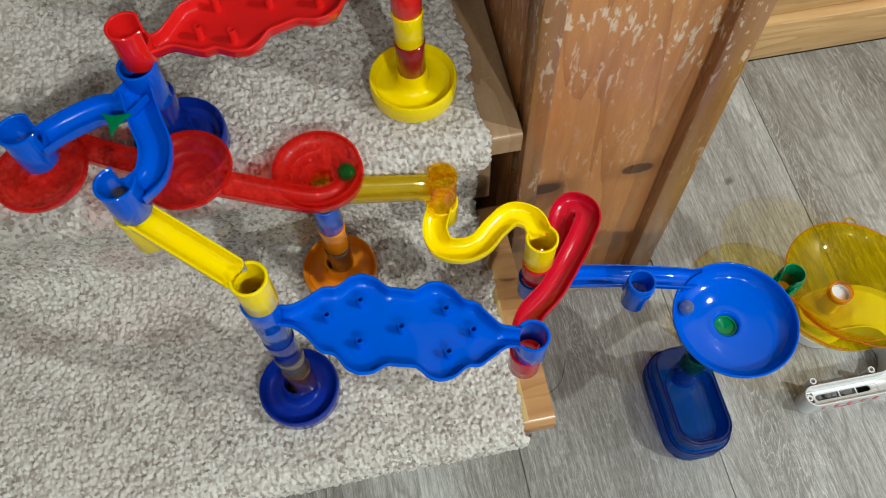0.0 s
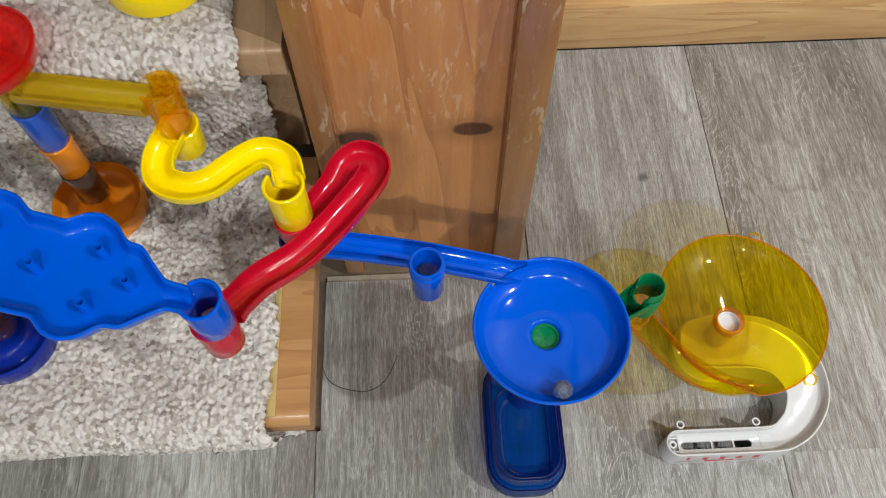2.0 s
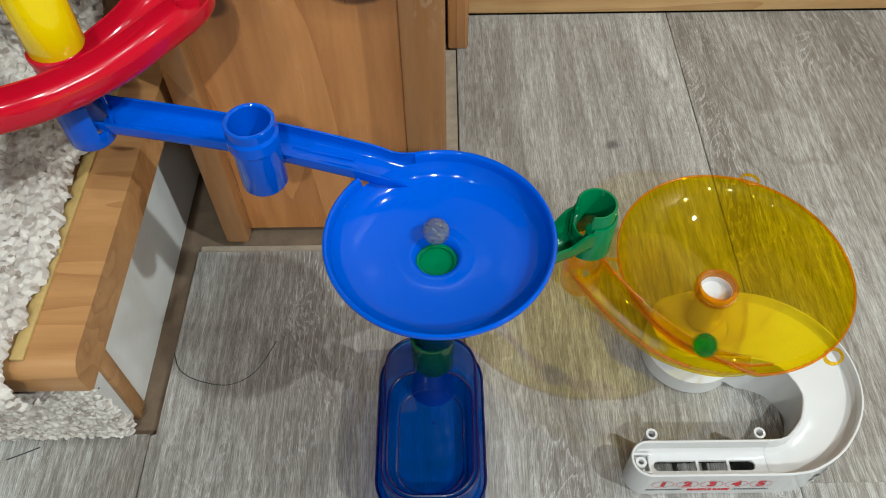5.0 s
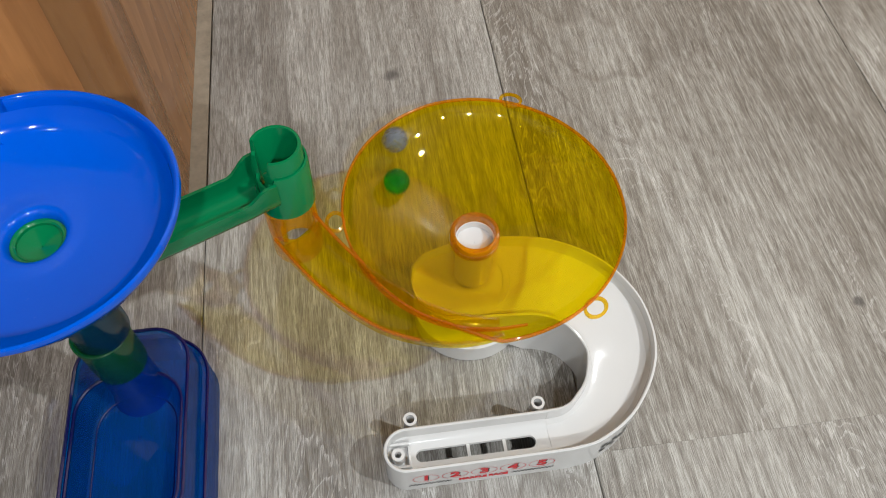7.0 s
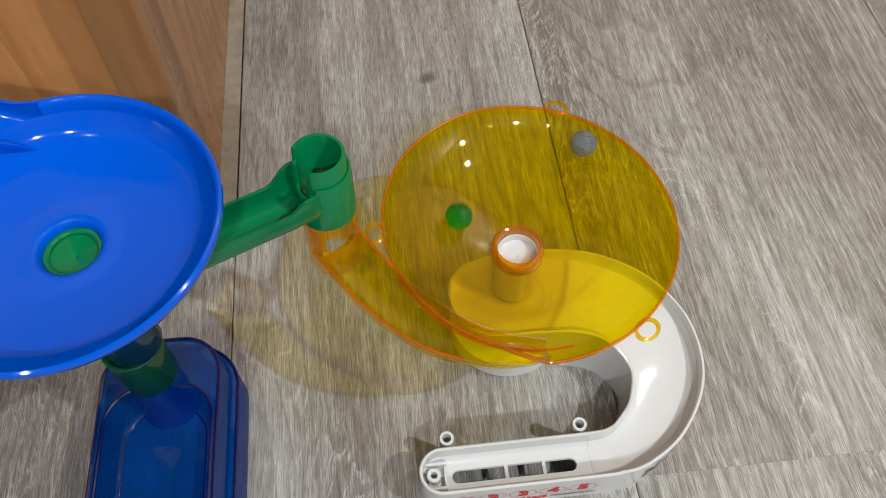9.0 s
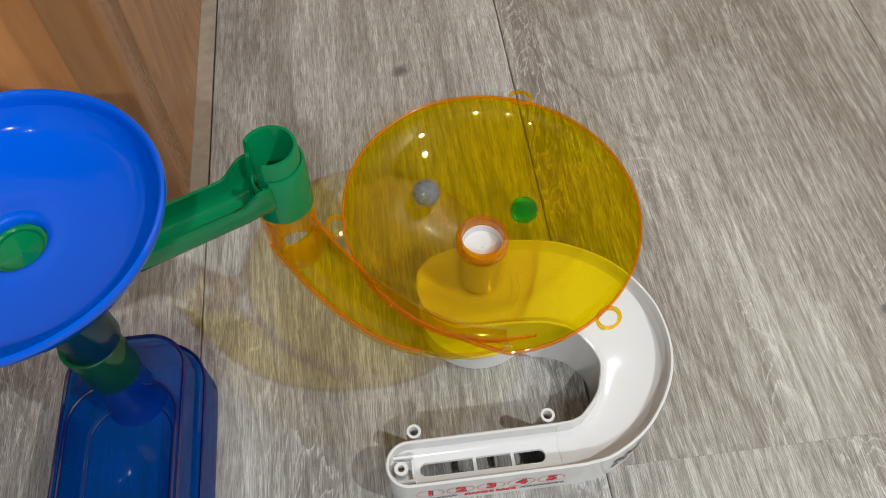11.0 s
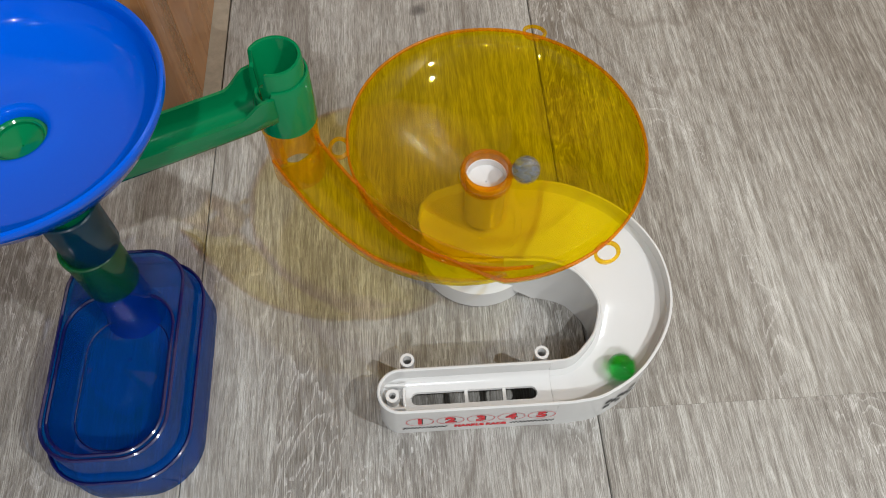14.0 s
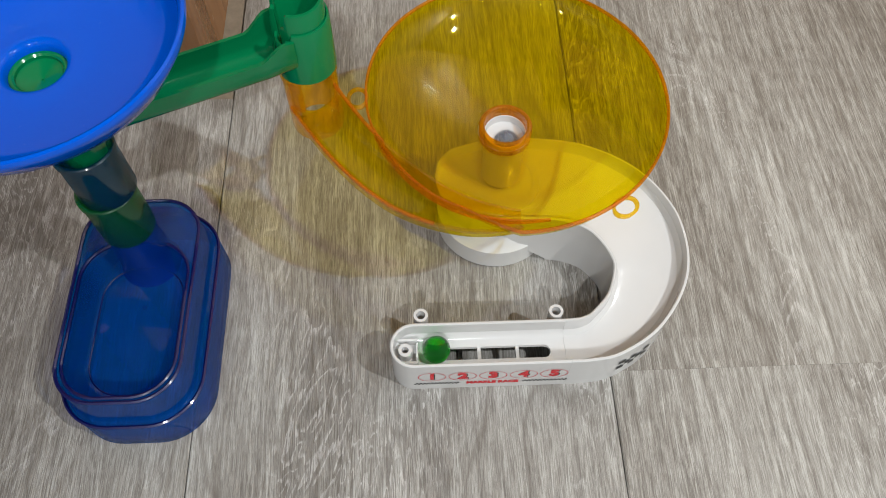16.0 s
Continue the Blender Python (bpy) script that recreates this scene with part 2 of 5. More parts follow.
OCLEAR = clear_plastic("clear_orange_plastic", (1.0, 0.80, 0.12), (0.92, 0.55, 0.0), 0.13)
RCLEAR = clear_plastic("clear_red_plastic", (0.96, 0.26, 0.22), (0.85, 0.025, 0.018), 0.25, 0.03)
BCLEAR = clear_plastic("clear_blue_plastic", (0.05, 0.46, 0.86), (0.0, 0.13, 0.42), 0.17, 0.03, 0.12)
BPOST = clear_plastic("clear_dark_blue_plastic", (0.04, 0.22, 0.72), (0.0, 0.05, 0.34), 0.32, 0.03)
BEDGE = clear_plastic("deep_edge_tint", (0.03, 0.06, 0.42), (0.002, 0.004, 0.10), 0.55, 0.06, 0.05)
GCLEAR = clear_plastic("clear_green_plastic", (0.12, 0.50, 0.24), (0.005, 0.15, 0.05), 0.28, 0.04, 0.15)
TEAL = clear_plastic("clear_teal_plastic", (0.06, 0.33, 0.46), (0.0, 0.07, 0.13), 0.30, 0.04, 0.15)
ACLEAR = clear_plastic("clear_amber_plastic", (0.86, 0.72, 0.10), (0.70, 0.52, 0.02), 0.35, 0.04)
YTUBE = clear_plastic("clear_pale_yellow_plastic", (1.0, 0.96, 0.45), (0.90, 0.66, 0.0), 0.02, 0.03)
SMOKE = clear_plastic("clear_smoke_plastic", (0.78, 0.72, 0.60), (0.45, 0.40, 0.30), 0.25)
BROWN = clear_plastic("clear_brown_plastic", (0.50, 0.28, 0.17), (0.20, 0.08, 0.035), 0.35)
PINE_POST = pine("pine_varnished", (0.58, 0.255, 0.085), (0.36, 0.135, 0.040), "Z", 0.3, 0.8,
                 ((0.297, 0.436, 0.256, 0.022 * K, (1, 1, 1.9)), (0.187, 0.436, 0.247, 0.022 * K, (1, 1, 1.9))))
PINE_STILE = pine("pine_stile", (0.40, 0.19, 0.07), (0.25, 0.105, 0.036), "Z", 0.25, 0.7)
PINE_BASE = pine("pine_baseboard", (0.68, 0.44, 0.20), (0.47, 0.25, 0.09), "X", 0.4, 0.15)
PINE_TREAD = pine("pine_tread", (0.50, 0.265, 0.105), (0.33, 0.155, 0.055), "X", 0.35, 0.2)
OAK_TREAD = pine("oak_tread", (0.42, 0.27, 0.15), (0.27, 0.155, 0.075), "Y", 0.45, 0.1)
FLOOR = vinyl_floor()
CARPET = carpet_mat()
SUBFLOOR = plain("dusty_subfloor", (0.16, 0.11, 0.07), 0.9, 0.7, 60)
PLASTER = plain("white_plaster", (0.72, 0.72, 0.69), 0.8, 0.2, 25)
WALLPAINT = plain("unseen_wall_grey", (0.17, 0.165, 0.155), 0.8, 0.1, 4)
CEILPAINT = plain("unseen_ceiling_grey", (0.17, 0.16, 0.145), 0.85, 0.1, 4)
DUST = plain("dusty_gap_filler", (0.31, 0.255, 0.19), 0.9, 0.8, 90)
GLUE = plain("dried_glue", (0.50, 0.34, 0.12), 0.6, 0.5, 120)
INK_RED = plain("red_ink", (0.62, 0.02, 0.03), 0.5, 0.1, 90)
INK_BLACK = plain("black_ink", (0.03, 0.03, 0.03), 0.5, 0.1, 90)
GREEN_GLASS = marble_glass("green_glass", (0.02, 0.62, 0.07), None, 0.94)
CLEAR_GLASS = marble_glass("smoke_glass", (0.40, 0.45, 0.52), (0.12, 0.13, 0.16), 0.85)


# ---- building helpers (plan units) ----
def thing(name, at, label, category, group="", kind=""):
    ob = new(name)
    ob.empty_display_size = 0.01
    ob.location = Vector(at) * K
    return tagged(ob, label, category, group, kind)


def base_of(ob):
    p = Vector((0, 0, 0))
    while ob:
        p, ob = p + ob.location, ob.parent
    return p


def part(name, bm, material, parent=None, label="", sharp=0.6, at=None):
    """Links a bmesh drawn in plan units as one mesh, under a thing or by itself with its origin at `at`."""
    bmesh.ops.recalc_face_normals(bm, faces=bm.faces)
    for f in bm.faces:
        f.smooth = True
    for e in bm.edges:
        if len(e.link_faces) == 2 and e.calc_face_angle(0) > sharp:
            e.smooth = False
    origin = base_of(parent) if parent else Vector(at or (0, 0, 0)) * K
    bm.transform(Matrix.Translation(-origin) @ Matrix.Scale(K, 4))
    me = bpy.data.meshes.new(name)
    bm.to_mesh(me)
    bm.free()
    me.materials.append(material)
    ob = new(name, me)
    if parent:
        ob.parent = parent
    else:
        ob.location = origin
    if label:
        ob["label"] = label
    return ob


def ring_faces(bm, rings, closed_ring, closed_path):
    m = len(rings[0])
    for i in range(len(rings) if closed_path else len(rings) - 1):
        a, b = rings[i], rings[(i + 1) % len(rings)]
        for j in range(m if closed_ring else m - 1):
            k = (j + 1) % m
            bm.faces.new((a[j], a[k], b[k], b[j]))


def lathe(bm, prof, cx, cy, seg=48, a0=0.0, a1=360.0):
    """Turns a closed profile of (radius, height) about an upright axis."""
    full = abs(a1 - a0) >= 359.9
    n = seg if full else max(3, int(seg * abs(a1 - a0) / 360)) + 1
    rings = []
    for i in range(n):
        a = radians(a0 + (a1 - a0) * i / (n if full else n - 1))
        rings.append([bm.verts.new((cx + r * math.cos(a), cy + r * math.sin(a), z)) for r, z in prof])
    ring_faces(bm, rings, True, full)
    if not full:
        bm.faces.new(rings[0]), bm.faces.new(rings[-1])
    return bm


def spline(pts, n=8):
    """A smooth line through the points."""
    p = [Vector(q) for q in pts]
    p = [2 * p[0] - p[1]] + p + [2 * p[-1] - p[-2]]
    out = []
    for i in range(1, len(p) - 2):
        a, b, c, d = p[i - 1:i + 3]
        for k in range(n):
            t = k / n
            out.append(0.5 * (2 * b + (c - a) * t + (2 * a - 5 * b + 4 * c - d) * t * t + (3 * b - a - 3 * c + d) * t ** 3))
    return out + [p[-2]]


def sweep(bm, pts, section):
    """Carries a closed cross-section (across, up) along a line; section may be a function of the station."""
    pts = [Vector(p) for p in pts]
    rings = []
    for i, p in enumerate(pts):
        d = pts[min(i + 1, len(pts) - 1)] - pts[max(i - 1, 0)]
        d = Vector((d.x, d.y, 0)).normalized()
        side = Vector((-d.y, d.x, 0))
        sec = section(i / (len(pts) - 1)) if callable(section) else section
        rings.append([bm.verts.new(p + side * u + Vector((0, 0, v))) for u, v in sec])
    ring_faces(bm, rings, True, False)
    bm.faces.new(rings[0]), bm.faces.new(rings[-1])
    return bm


def gutter(w=0.0125, h=0.013, th=0.0016, n=8, low=0.0):
    """Cross-section of a marble channel: round bottom, upright walls with a bead."""
    def line(w, b):
        return [(-w, h)] + [(-w * math.cos(math.pi * i / n), b + (h * 0.55 - b) * (1 - math.sin(math.pi * i / n))) for i in range(n + 1)] + [(w, h)]
    return line(w, -low) + line(w - th, th - low)[::-1]


def box(bm, x0, x1, y0, y1, z0, z1, bevel=0.0):
    m = Matrix.Translation(((x0 + x1) / 2, (y0 + y1) / 2, (z0 + z1) / 2)) @ Matrix.Diagonal((x1 - x0, y1 - y0, z1 - z0, 1))
    r = bmesh.ops.create_cube(bm, size=1, matrix=m)
    if bevel:
        ed = {e for v in r["verts"] for e in v.link_edges}
        bmesh.ops.bevel(bm, geom=list(ed), offset=bevel, segments=2, profile=0.5, affect="EDGES")
    return bm


def tube_bm(x, y, z0, z1, r=0.0135, th=0.0018, notch=None, bm=None):
    """A connector tube with a rolled lip; notch = (direction, width, depth) opens its side for a channel."""
    bm = bm or bmesh.new()
    zt = z1 - (notch[2] if notch else 0)
    low = [(r - th - 0.0006, z0), (r - 0.0008, z0), (r, z0 + 0.0012)]
    if notch:
        lathe(bm, low + [(r, zt), (r - th, zt), (r - th, z0 + 0.001)], x, y, 40)
        lip = [(r, zt - 0.0001), (r, z1 - 0.004), (r + 0.0007, z1 - 0.0035), (r + 0.0007, z1 - 0.0006), (r, z1), (r - th * 0.6, z1), (r - th, z1 - 0.0008), (r - th, zt - 0.0001)]
        lathe(bm, lip, x, y, 40, notch[0] + notch[1] / 2, notch[0] + 360 - notch[1] / 2)
    else:
        lathe(bm, low + [(r, z1 - 0.004), (r + 0.0007, z1 - 0.0035), (r + 0.0007, z1 - 0.0006), (r, z1), (r - th * 0.6, z1), (r - th, z1 - 0.0008), (r - th, z0 + 0.001)], x, y, 40)
    return bm


# ---- the room ----
def room():
    sub = bmesh.new()
    box(sub, -3.0, 3.0, -3.2, 3.0, -0.06, -0.009)
    part("ground", sub, SUBFLOOR)["kind"] = "structure"
    # unseen walls and ceiling added to close the room, dark to dim reflections
    for name, c, m in (("wall_north", (-3.0, 3.0, 1.9, 2.0, -0.05, 2.64), WALLPAINT), ("wall_south", (-3.0, 3.0, -3.2, -3.1, -0.05, 2.64), WALLPAINT),
                       ("wall_west", (-1.3, -1.2, -3.1, 1.9, -0.05, 2.64), WALLPAINT), ("wall_east", (2.4, 2.5, -3.1, 1.9, -0.05, 2.64), WALLPAINT)):
        tagged(part(name, box(bmesh.new(), *c), m), "unseen plain grey wall that closes the room", "wall", "", "structure")
    tagged(part("ceiling", box(bmesh.new(), -1.2, 2.4, -3.1, 1.9, 2.58, 2.64), CEILPAINT), "unseen dark grey ceiling that closes the room", "ceiling", "", "structure")
    for q in ((0.3450, 0.3690, 0.40, 0.69, -0.0095, -0.0006), (0.128, 0.357, 0.4085, 0.4175, -0.0095, -0.004)):
        tagged(part("trim", box(bmesh.new(), *q), DUST), "dusty filler strip in the floor gap", "trim", "", "structure")
    # pine wall with its baseboard behind the post
    tagged(part("wall_pine", box(bmesh.new(), 0.385, 2.4, 0.770, 0.80, 0.082, 2.58, 0.002), PINE_BASE), "pine boarded wall above the baseboard", "wall", "", "structure")
    bb = box(bmesh.new(), 0.383, 2.4, 0.752, 0.780, 0.001, 0.080, 0.003)
    tagged(part("baseboard", bb, PINE_BASE), "light pine baseboard along the wall", "baseboard", "", "structure")
    bs = box(bmesh.new(), 0.360, 0.383, 0.690, 0.780, 0.0, 0.080, 0.003)
    tagged(part("trim", bs, PINE_STILE), "short pine trim block behind the post", "trim", "", "structure")


def plank_bm(x0, x1, y0, y1, xc=None, yc=None):
    """One plank; xc, yc cut its far corner away round the stairs."""
    g, e = 0.0003, 0.00005
    line = [(x0 + g, y0 + e), (x1 - g, y0 + e), (x1 - g, y1 - e)] + ([(xc, y1 - e), (xc, yc), (x0 + g, yc)] if xc and y1 > yc else [(x0 + g, y1 - e)])
    bm = bmesh.new()
    rings = [[bm.verts.new((x, y, z)) for x, y in line] for z in (-0.009, 0.0)]
    ring_faces(bm, rings, True, False)
    bm.faces.new(rings[0]), bm.faces.new(rings[1])
    return bm


def floor_planks():
    """Floating planks; they stop short of the stairs and of the post."""
    fl = thing("floor", (0, 0, 0), "grey-brown oak-look vinyl plank floor", "floor", "", "structure")
    w, x, rng = 0.2485, 0.3700, random.Random(4)
    cuts = {-2: -0.6, -1: -0.55, 0: 0.187, 1: -0.75}   # where a plank ends
    col = -7
    while col < 9:
        x0 = 0.6185 + col * 0.2485 + (0.07 if col > 0 else 0.0)
        w = 0.2485 + (0.07 if col == 0 else 0.0)
        y = cuts.get(col, rng.uniform(-1.0, 1.0)) - 4.5
        while y < 2.0:
            a, b = max(y, -3.1), min(y + 1.5, 0.752)
            if b > a:
                spans = [(x0, x0 + w, a, b)]
                if x0 + w <= 0.3702:                                 # under the stairs and the post
                    spans = [(x0, x0 + w, a, min(b, 0.231 if x0 < 0.12 else 0.408))]
                    if x0 < 0.127 < x0 + w:
                        spans = [(x0, x0 + w, a, min(b, 0.408), 0.127, 0.2305)]
                for s in spans:
                    if s[3] - s[2] > 0.01:
                        bm = plank_bm(*s)
                        top = [e for e in bm.edges if all(v.co.z > -0.001 for v in e.verts) and abs(e.verts[0].co.x - e.verts[1].co.x) < 0.01]
                        bmesh.ops.bevel(bm, geom=top, offset=0.0007, segments=1, affect="EDGES")
                        part("plank", bm, FLOOR, fl, sharp=0.3)
            y += 1.5
        col += 1


def stairs():
    st = thing("staircase", (-0.2, 0.3, 0), "carpeted pine stairs with bare wooden tread ends", "stairs", "", "structure")
    for k, (y0, z, mat, xe) in enumerate(((0.190, 0.186, PINE_TREAD, 0.145), (0.416, 0.390, OAK_TREAD, 0.148), (0.646, 0.592, OAK_TREAD, 0.148))):
        bm = bmesh.new()
        r = 0.012 if k == 0 else 0.004
        n = 6
        prof = [(y0 + r - r * math.sin(math.pi / 2 * i / n), z - r + r * math.cos(math.pi / 2 * i / n)) for i in range(n + 1)]
        prof += [(y0 + 0.001, z - 0.028), (y0 + 0.004, z - 0.031), (y0 + 0.27, z - 0.031), (y0 + 0.27, z)]
        a = [bm.verts.new((-1.15, y, zz)) for y, zz in prof]
        b = [bm.verts.new((xe, y, zz)) for y, zz in prof]
        ring_faces(bm, [a, b], True, False)
        bm.faces.new(a), bm.faces.new(b)
        part("tread", bm, mat, st)
        ry = y0 + 0.042
        part("riser", box(bmesh.new(), -1.15, 0.105, ry, ry + 0.018, z - 0.205 if k else 0.0, z - 0.0315), OAK_TREAD if k else PLASTER, st)
    part("glue_line", box(bmesh.new(), 0.1085, 0.1165, 0.196, 0.43, 0.1855, 0.1885, 0.001), GLUE, st, "dried yellow glue along the carpet edge")
    part("side_panel", box(bmesh.new(), 0.092, 0.107, 0.2625, 0.700, -0.008, 0.1535), PLASTER, st, "white plaster panel below the tread")
    part("side_panel", box(bmesh.new(), 0.100, 0.135, 0.476, 0.700, 0.1855, 0.358), OAK_TREAD, st)
    part("side_panel", box(bmesh.new(), 0.100, 0.135, 0.706, 0.95, 0.3905, 0.560), OAK_TREAD, st)
    part("edge_strip", box(bmesh.new(), 0.092, 0.109, 0.2470, 0.2620, -0.008, 0.152, 0.002), PINE_TREAD, st, "rough pine strip at the panel's edge")


def carpet():
    """One runner of loop pile over treads, noses and risers, with every loop raised."""
    path = [(0.680, 0.60), (0.668, 0.60), (0.640, 0.604), (0.634, 0.590), (0.640, 0.566), (0.668, 0.552), (0.682, 0.540), (0.684, 0.42), (0.676, 0.402), (0.60, 0.400), (0.43, 0.400), (0.414, 0.398),
            (0.404, 0.388), (0.402, 0.372), (0.408, 0.357), (0.436, 0.353), (0.450, 0.340), (0.452, 0.22), (0.445, 0.199), (0.40, 0.195), (0.22, 0.195),
            (0.190, 0.193), (0.178, 0.183), (0.176, 0.168), (0.182, 0.153), (0.206, 0.148), (0.223, 0.136), (0.227, 0.02), (0.227, 0.003)]
    p = np.array(path)
    s = np.r_[0, np.cumsum(np.hypot(*np.diff(p, axis=0).T))]
    step = 0.00135
    ss = np.arange(0, s[-1], step)
    y, z = np.interp(ss, s, p[:, 0]), np.interp(ss, s, p[:, 1])
    ker = np.ones(9) / 9
    ys = np.convolve(np.pad(y, 4, "edge"), ker, "valid")
    zs = np.convolve(np.pad(z, 4, "edge"), ker, "valid")
    ty, tz = np.gradient(ys), np.gradient(zs)
    ln = np.hypot(ty, tz)
    ny, nz = tz / ln, -ty / ln
    xs = np.arange(-0.62, 0.1135, step)
    S, X = np.meshgrid(ss, xs, indexing="ij")
    rng = np.random.default_rng(7)
    cs, cx = 0.0047, 0.0039
    ni, nj = int(s[-1] / cs) + 4, int(0.74 / cx) + 4
    js, jx = rng.uniform(-0.42, 0.42, (2, ni, nj))
    tall = rng.uniform(0.55, 1.0, (ni, nj))
    I, J = (S / cs).astype(int), ((X + 0.62) / cx).astype(int)
    H = np.zeros_like(S)
    for di in (-1, 0, 1):
        for dj in (-1, 0, 1):
            a, b = np.clip(I + di, 0, ni - 1), np.clip(J + dj, 0, nj - 1)
            d = ((S / cs - (a + 0.5 + js[a, b])) / 0.78) ** 2 + (((X + 0.62) / cx - (b + 0.5 + jx[a, b])) / 0.72) ** 2
            H = np.maximum(H, tall[a, b] * np.sqrt(np.clip(1 - d, 0, 1)))
    wave = 0.0012 * np.sin(S * 43 + 2 * np.sin(X * 21)) + 0.0010 * np.sin(X * 37 + S * 11)
    edge = np.clip((0.1135 - X) / 0.006, 0, 1)
    up = 0.0050 * H - 0.0010 + wave - 0.006 * (1 - edge) ** 2
    ragged = np.convolve(rng.uniform(-1, 1, len(ss) + 6), np.ones(7) / 7, "valid")
    XX = X + (0.0085 * ragged[:, None] + 0.002 * np.sin(S * 47 + 1)) * (X > 0.1135 - 0.012) * (1 - np.clip((0.1135 - X) / 0.012, 0, 1))
    YY, ZZ = ys[:, None] - ny[:, None] * -up, zs[:, None] + nz[:, None] * up
    co = np.stack([XX, YY, ZZ], -1).reshape(-1, 3) * K
    r, c = S.shape
    idx = np.arange(r * c).reshape(r, c)
    quads = np.stack([idx[:-1, :-1], idx[:-1, 1:], idx[1:, 1:], idx[1:, :-1]], -1).reshape(-1, 4)
    me = bpy.data.meshes.new("carpet")
    me.from_pydata(co.tolist(), [], quads.tolist())
    me.polygons.foreach_set("use_smooth", [True] * len(me.polygons))
    me.materials.append(CARPET)
    tagged(new("carpet", me), "flecked beige loop-pile carpet over the stairs", "carpet", "", "stuff")


def strand(name, pts, r, mat, label):
    t = [(x, y, r) for x, y in pts]
    ob = part(name, sweep(bmesh.new(), spline(t, 8), [(-r, 0), (0, r), (r, 0), (0, -r)]), mat, at=(*pts[0], 0))
    return tagged(ob, label, "hair")


def post():
    po = thing("post", (0.255, 0.42, 0), "varnished pine boarded post with knots and pale glint flecks", "post", "", "structure")
    part("panel", box(bmesh.new(), 0.170, 0.330, 0.436, 0.456, 0.0, 1.25), PINE_POST, po, "knotty pine panel board")
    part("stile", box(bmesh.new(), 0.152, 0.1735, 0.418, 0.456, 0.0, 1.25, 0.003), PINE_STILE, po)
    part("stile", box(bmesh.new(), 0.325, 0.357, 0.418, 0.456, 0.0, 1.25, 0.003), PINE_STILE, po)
    part("side_board", box(bmesh.new(), 0.153, 0.171, 0.4565, 0.70, 0.0, 1.25), PINE_POST, po)
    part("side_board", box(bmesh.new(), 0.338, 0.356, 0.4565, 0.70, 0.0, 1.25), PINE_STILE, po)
    part("back_board", box(bmesh.new(), 0.1715, 0.3375, 0.68, 0.70, 0.0, 1.25), PINE_POST, po)
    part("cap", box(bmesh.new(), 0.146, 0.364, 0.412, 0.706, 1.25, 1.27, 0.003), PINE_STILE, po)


# ---- marble run pieces ----
def foot_bowl(x, y, z, mat, label):
    """Weighted dish that carries a stack: an outer wall, a dish and a central socket."""
    t = thing("weighted_dish", (x, y, z), label, "toy stand", "dishes that carry the towers")
    R = 0.0415
    prof = [(R - 0.001, 0.0), (R, 0.002), (R + 0.0003, 0.016), (R - 0.0002, 0.0195), (R - 0.0010, 0.0207), (R - 0.0022, 0.0205), (R - 0.0032, 0.0185), (R - 0.0048, 0.0150), (R - 0.0060, 0.0130), (R - 0.0060, 0.0090), (R - 0.004, 0.0)]
    part("outer_wall", lathe(bmesh.new(), [(r, z + h) for r, h in prof], x, y, 64), mat, t)
    prof = [(R - 0.0060, 0.0131), (R - 0.0085, 0.0105), (0.0300, 0.0092), (0.0265, 0.0094), (0.0225, 0.0100), (0.0190, 0.0114), (0.0165, 0.0136), (0.0152, 0.0175), (0.013, 0.0165), (0.0145, 0.015), (0.020, 0.0075), (0.03, 0.007), (R - 0.0061, 0.0092)]
    part("dish", lathe(bmesh.new(), [(r, z + h) for r, h in prof], x, y, 64), mat, t)
    part("socket", lathe(bmesh.new(), [(0.0152, z + 0.0170), (0.0149, z + 0.034), (0.0125, z + 0.034), (0.0125, z + 0.006), (0.0138, z + 0.006), (0.0145, z + 0.0160)], x, y, 40), mat, t)
    return t


def stack_tube(x, y, z0, z1, mat, label, r=0.0132):
    t = thing("marble_run_tube", (x, y, z0), label, "toy tube", "connector tubes of the marble run")
    part("tube", tube_bm(x, y, z0, z1, r), mat, t)
    return t


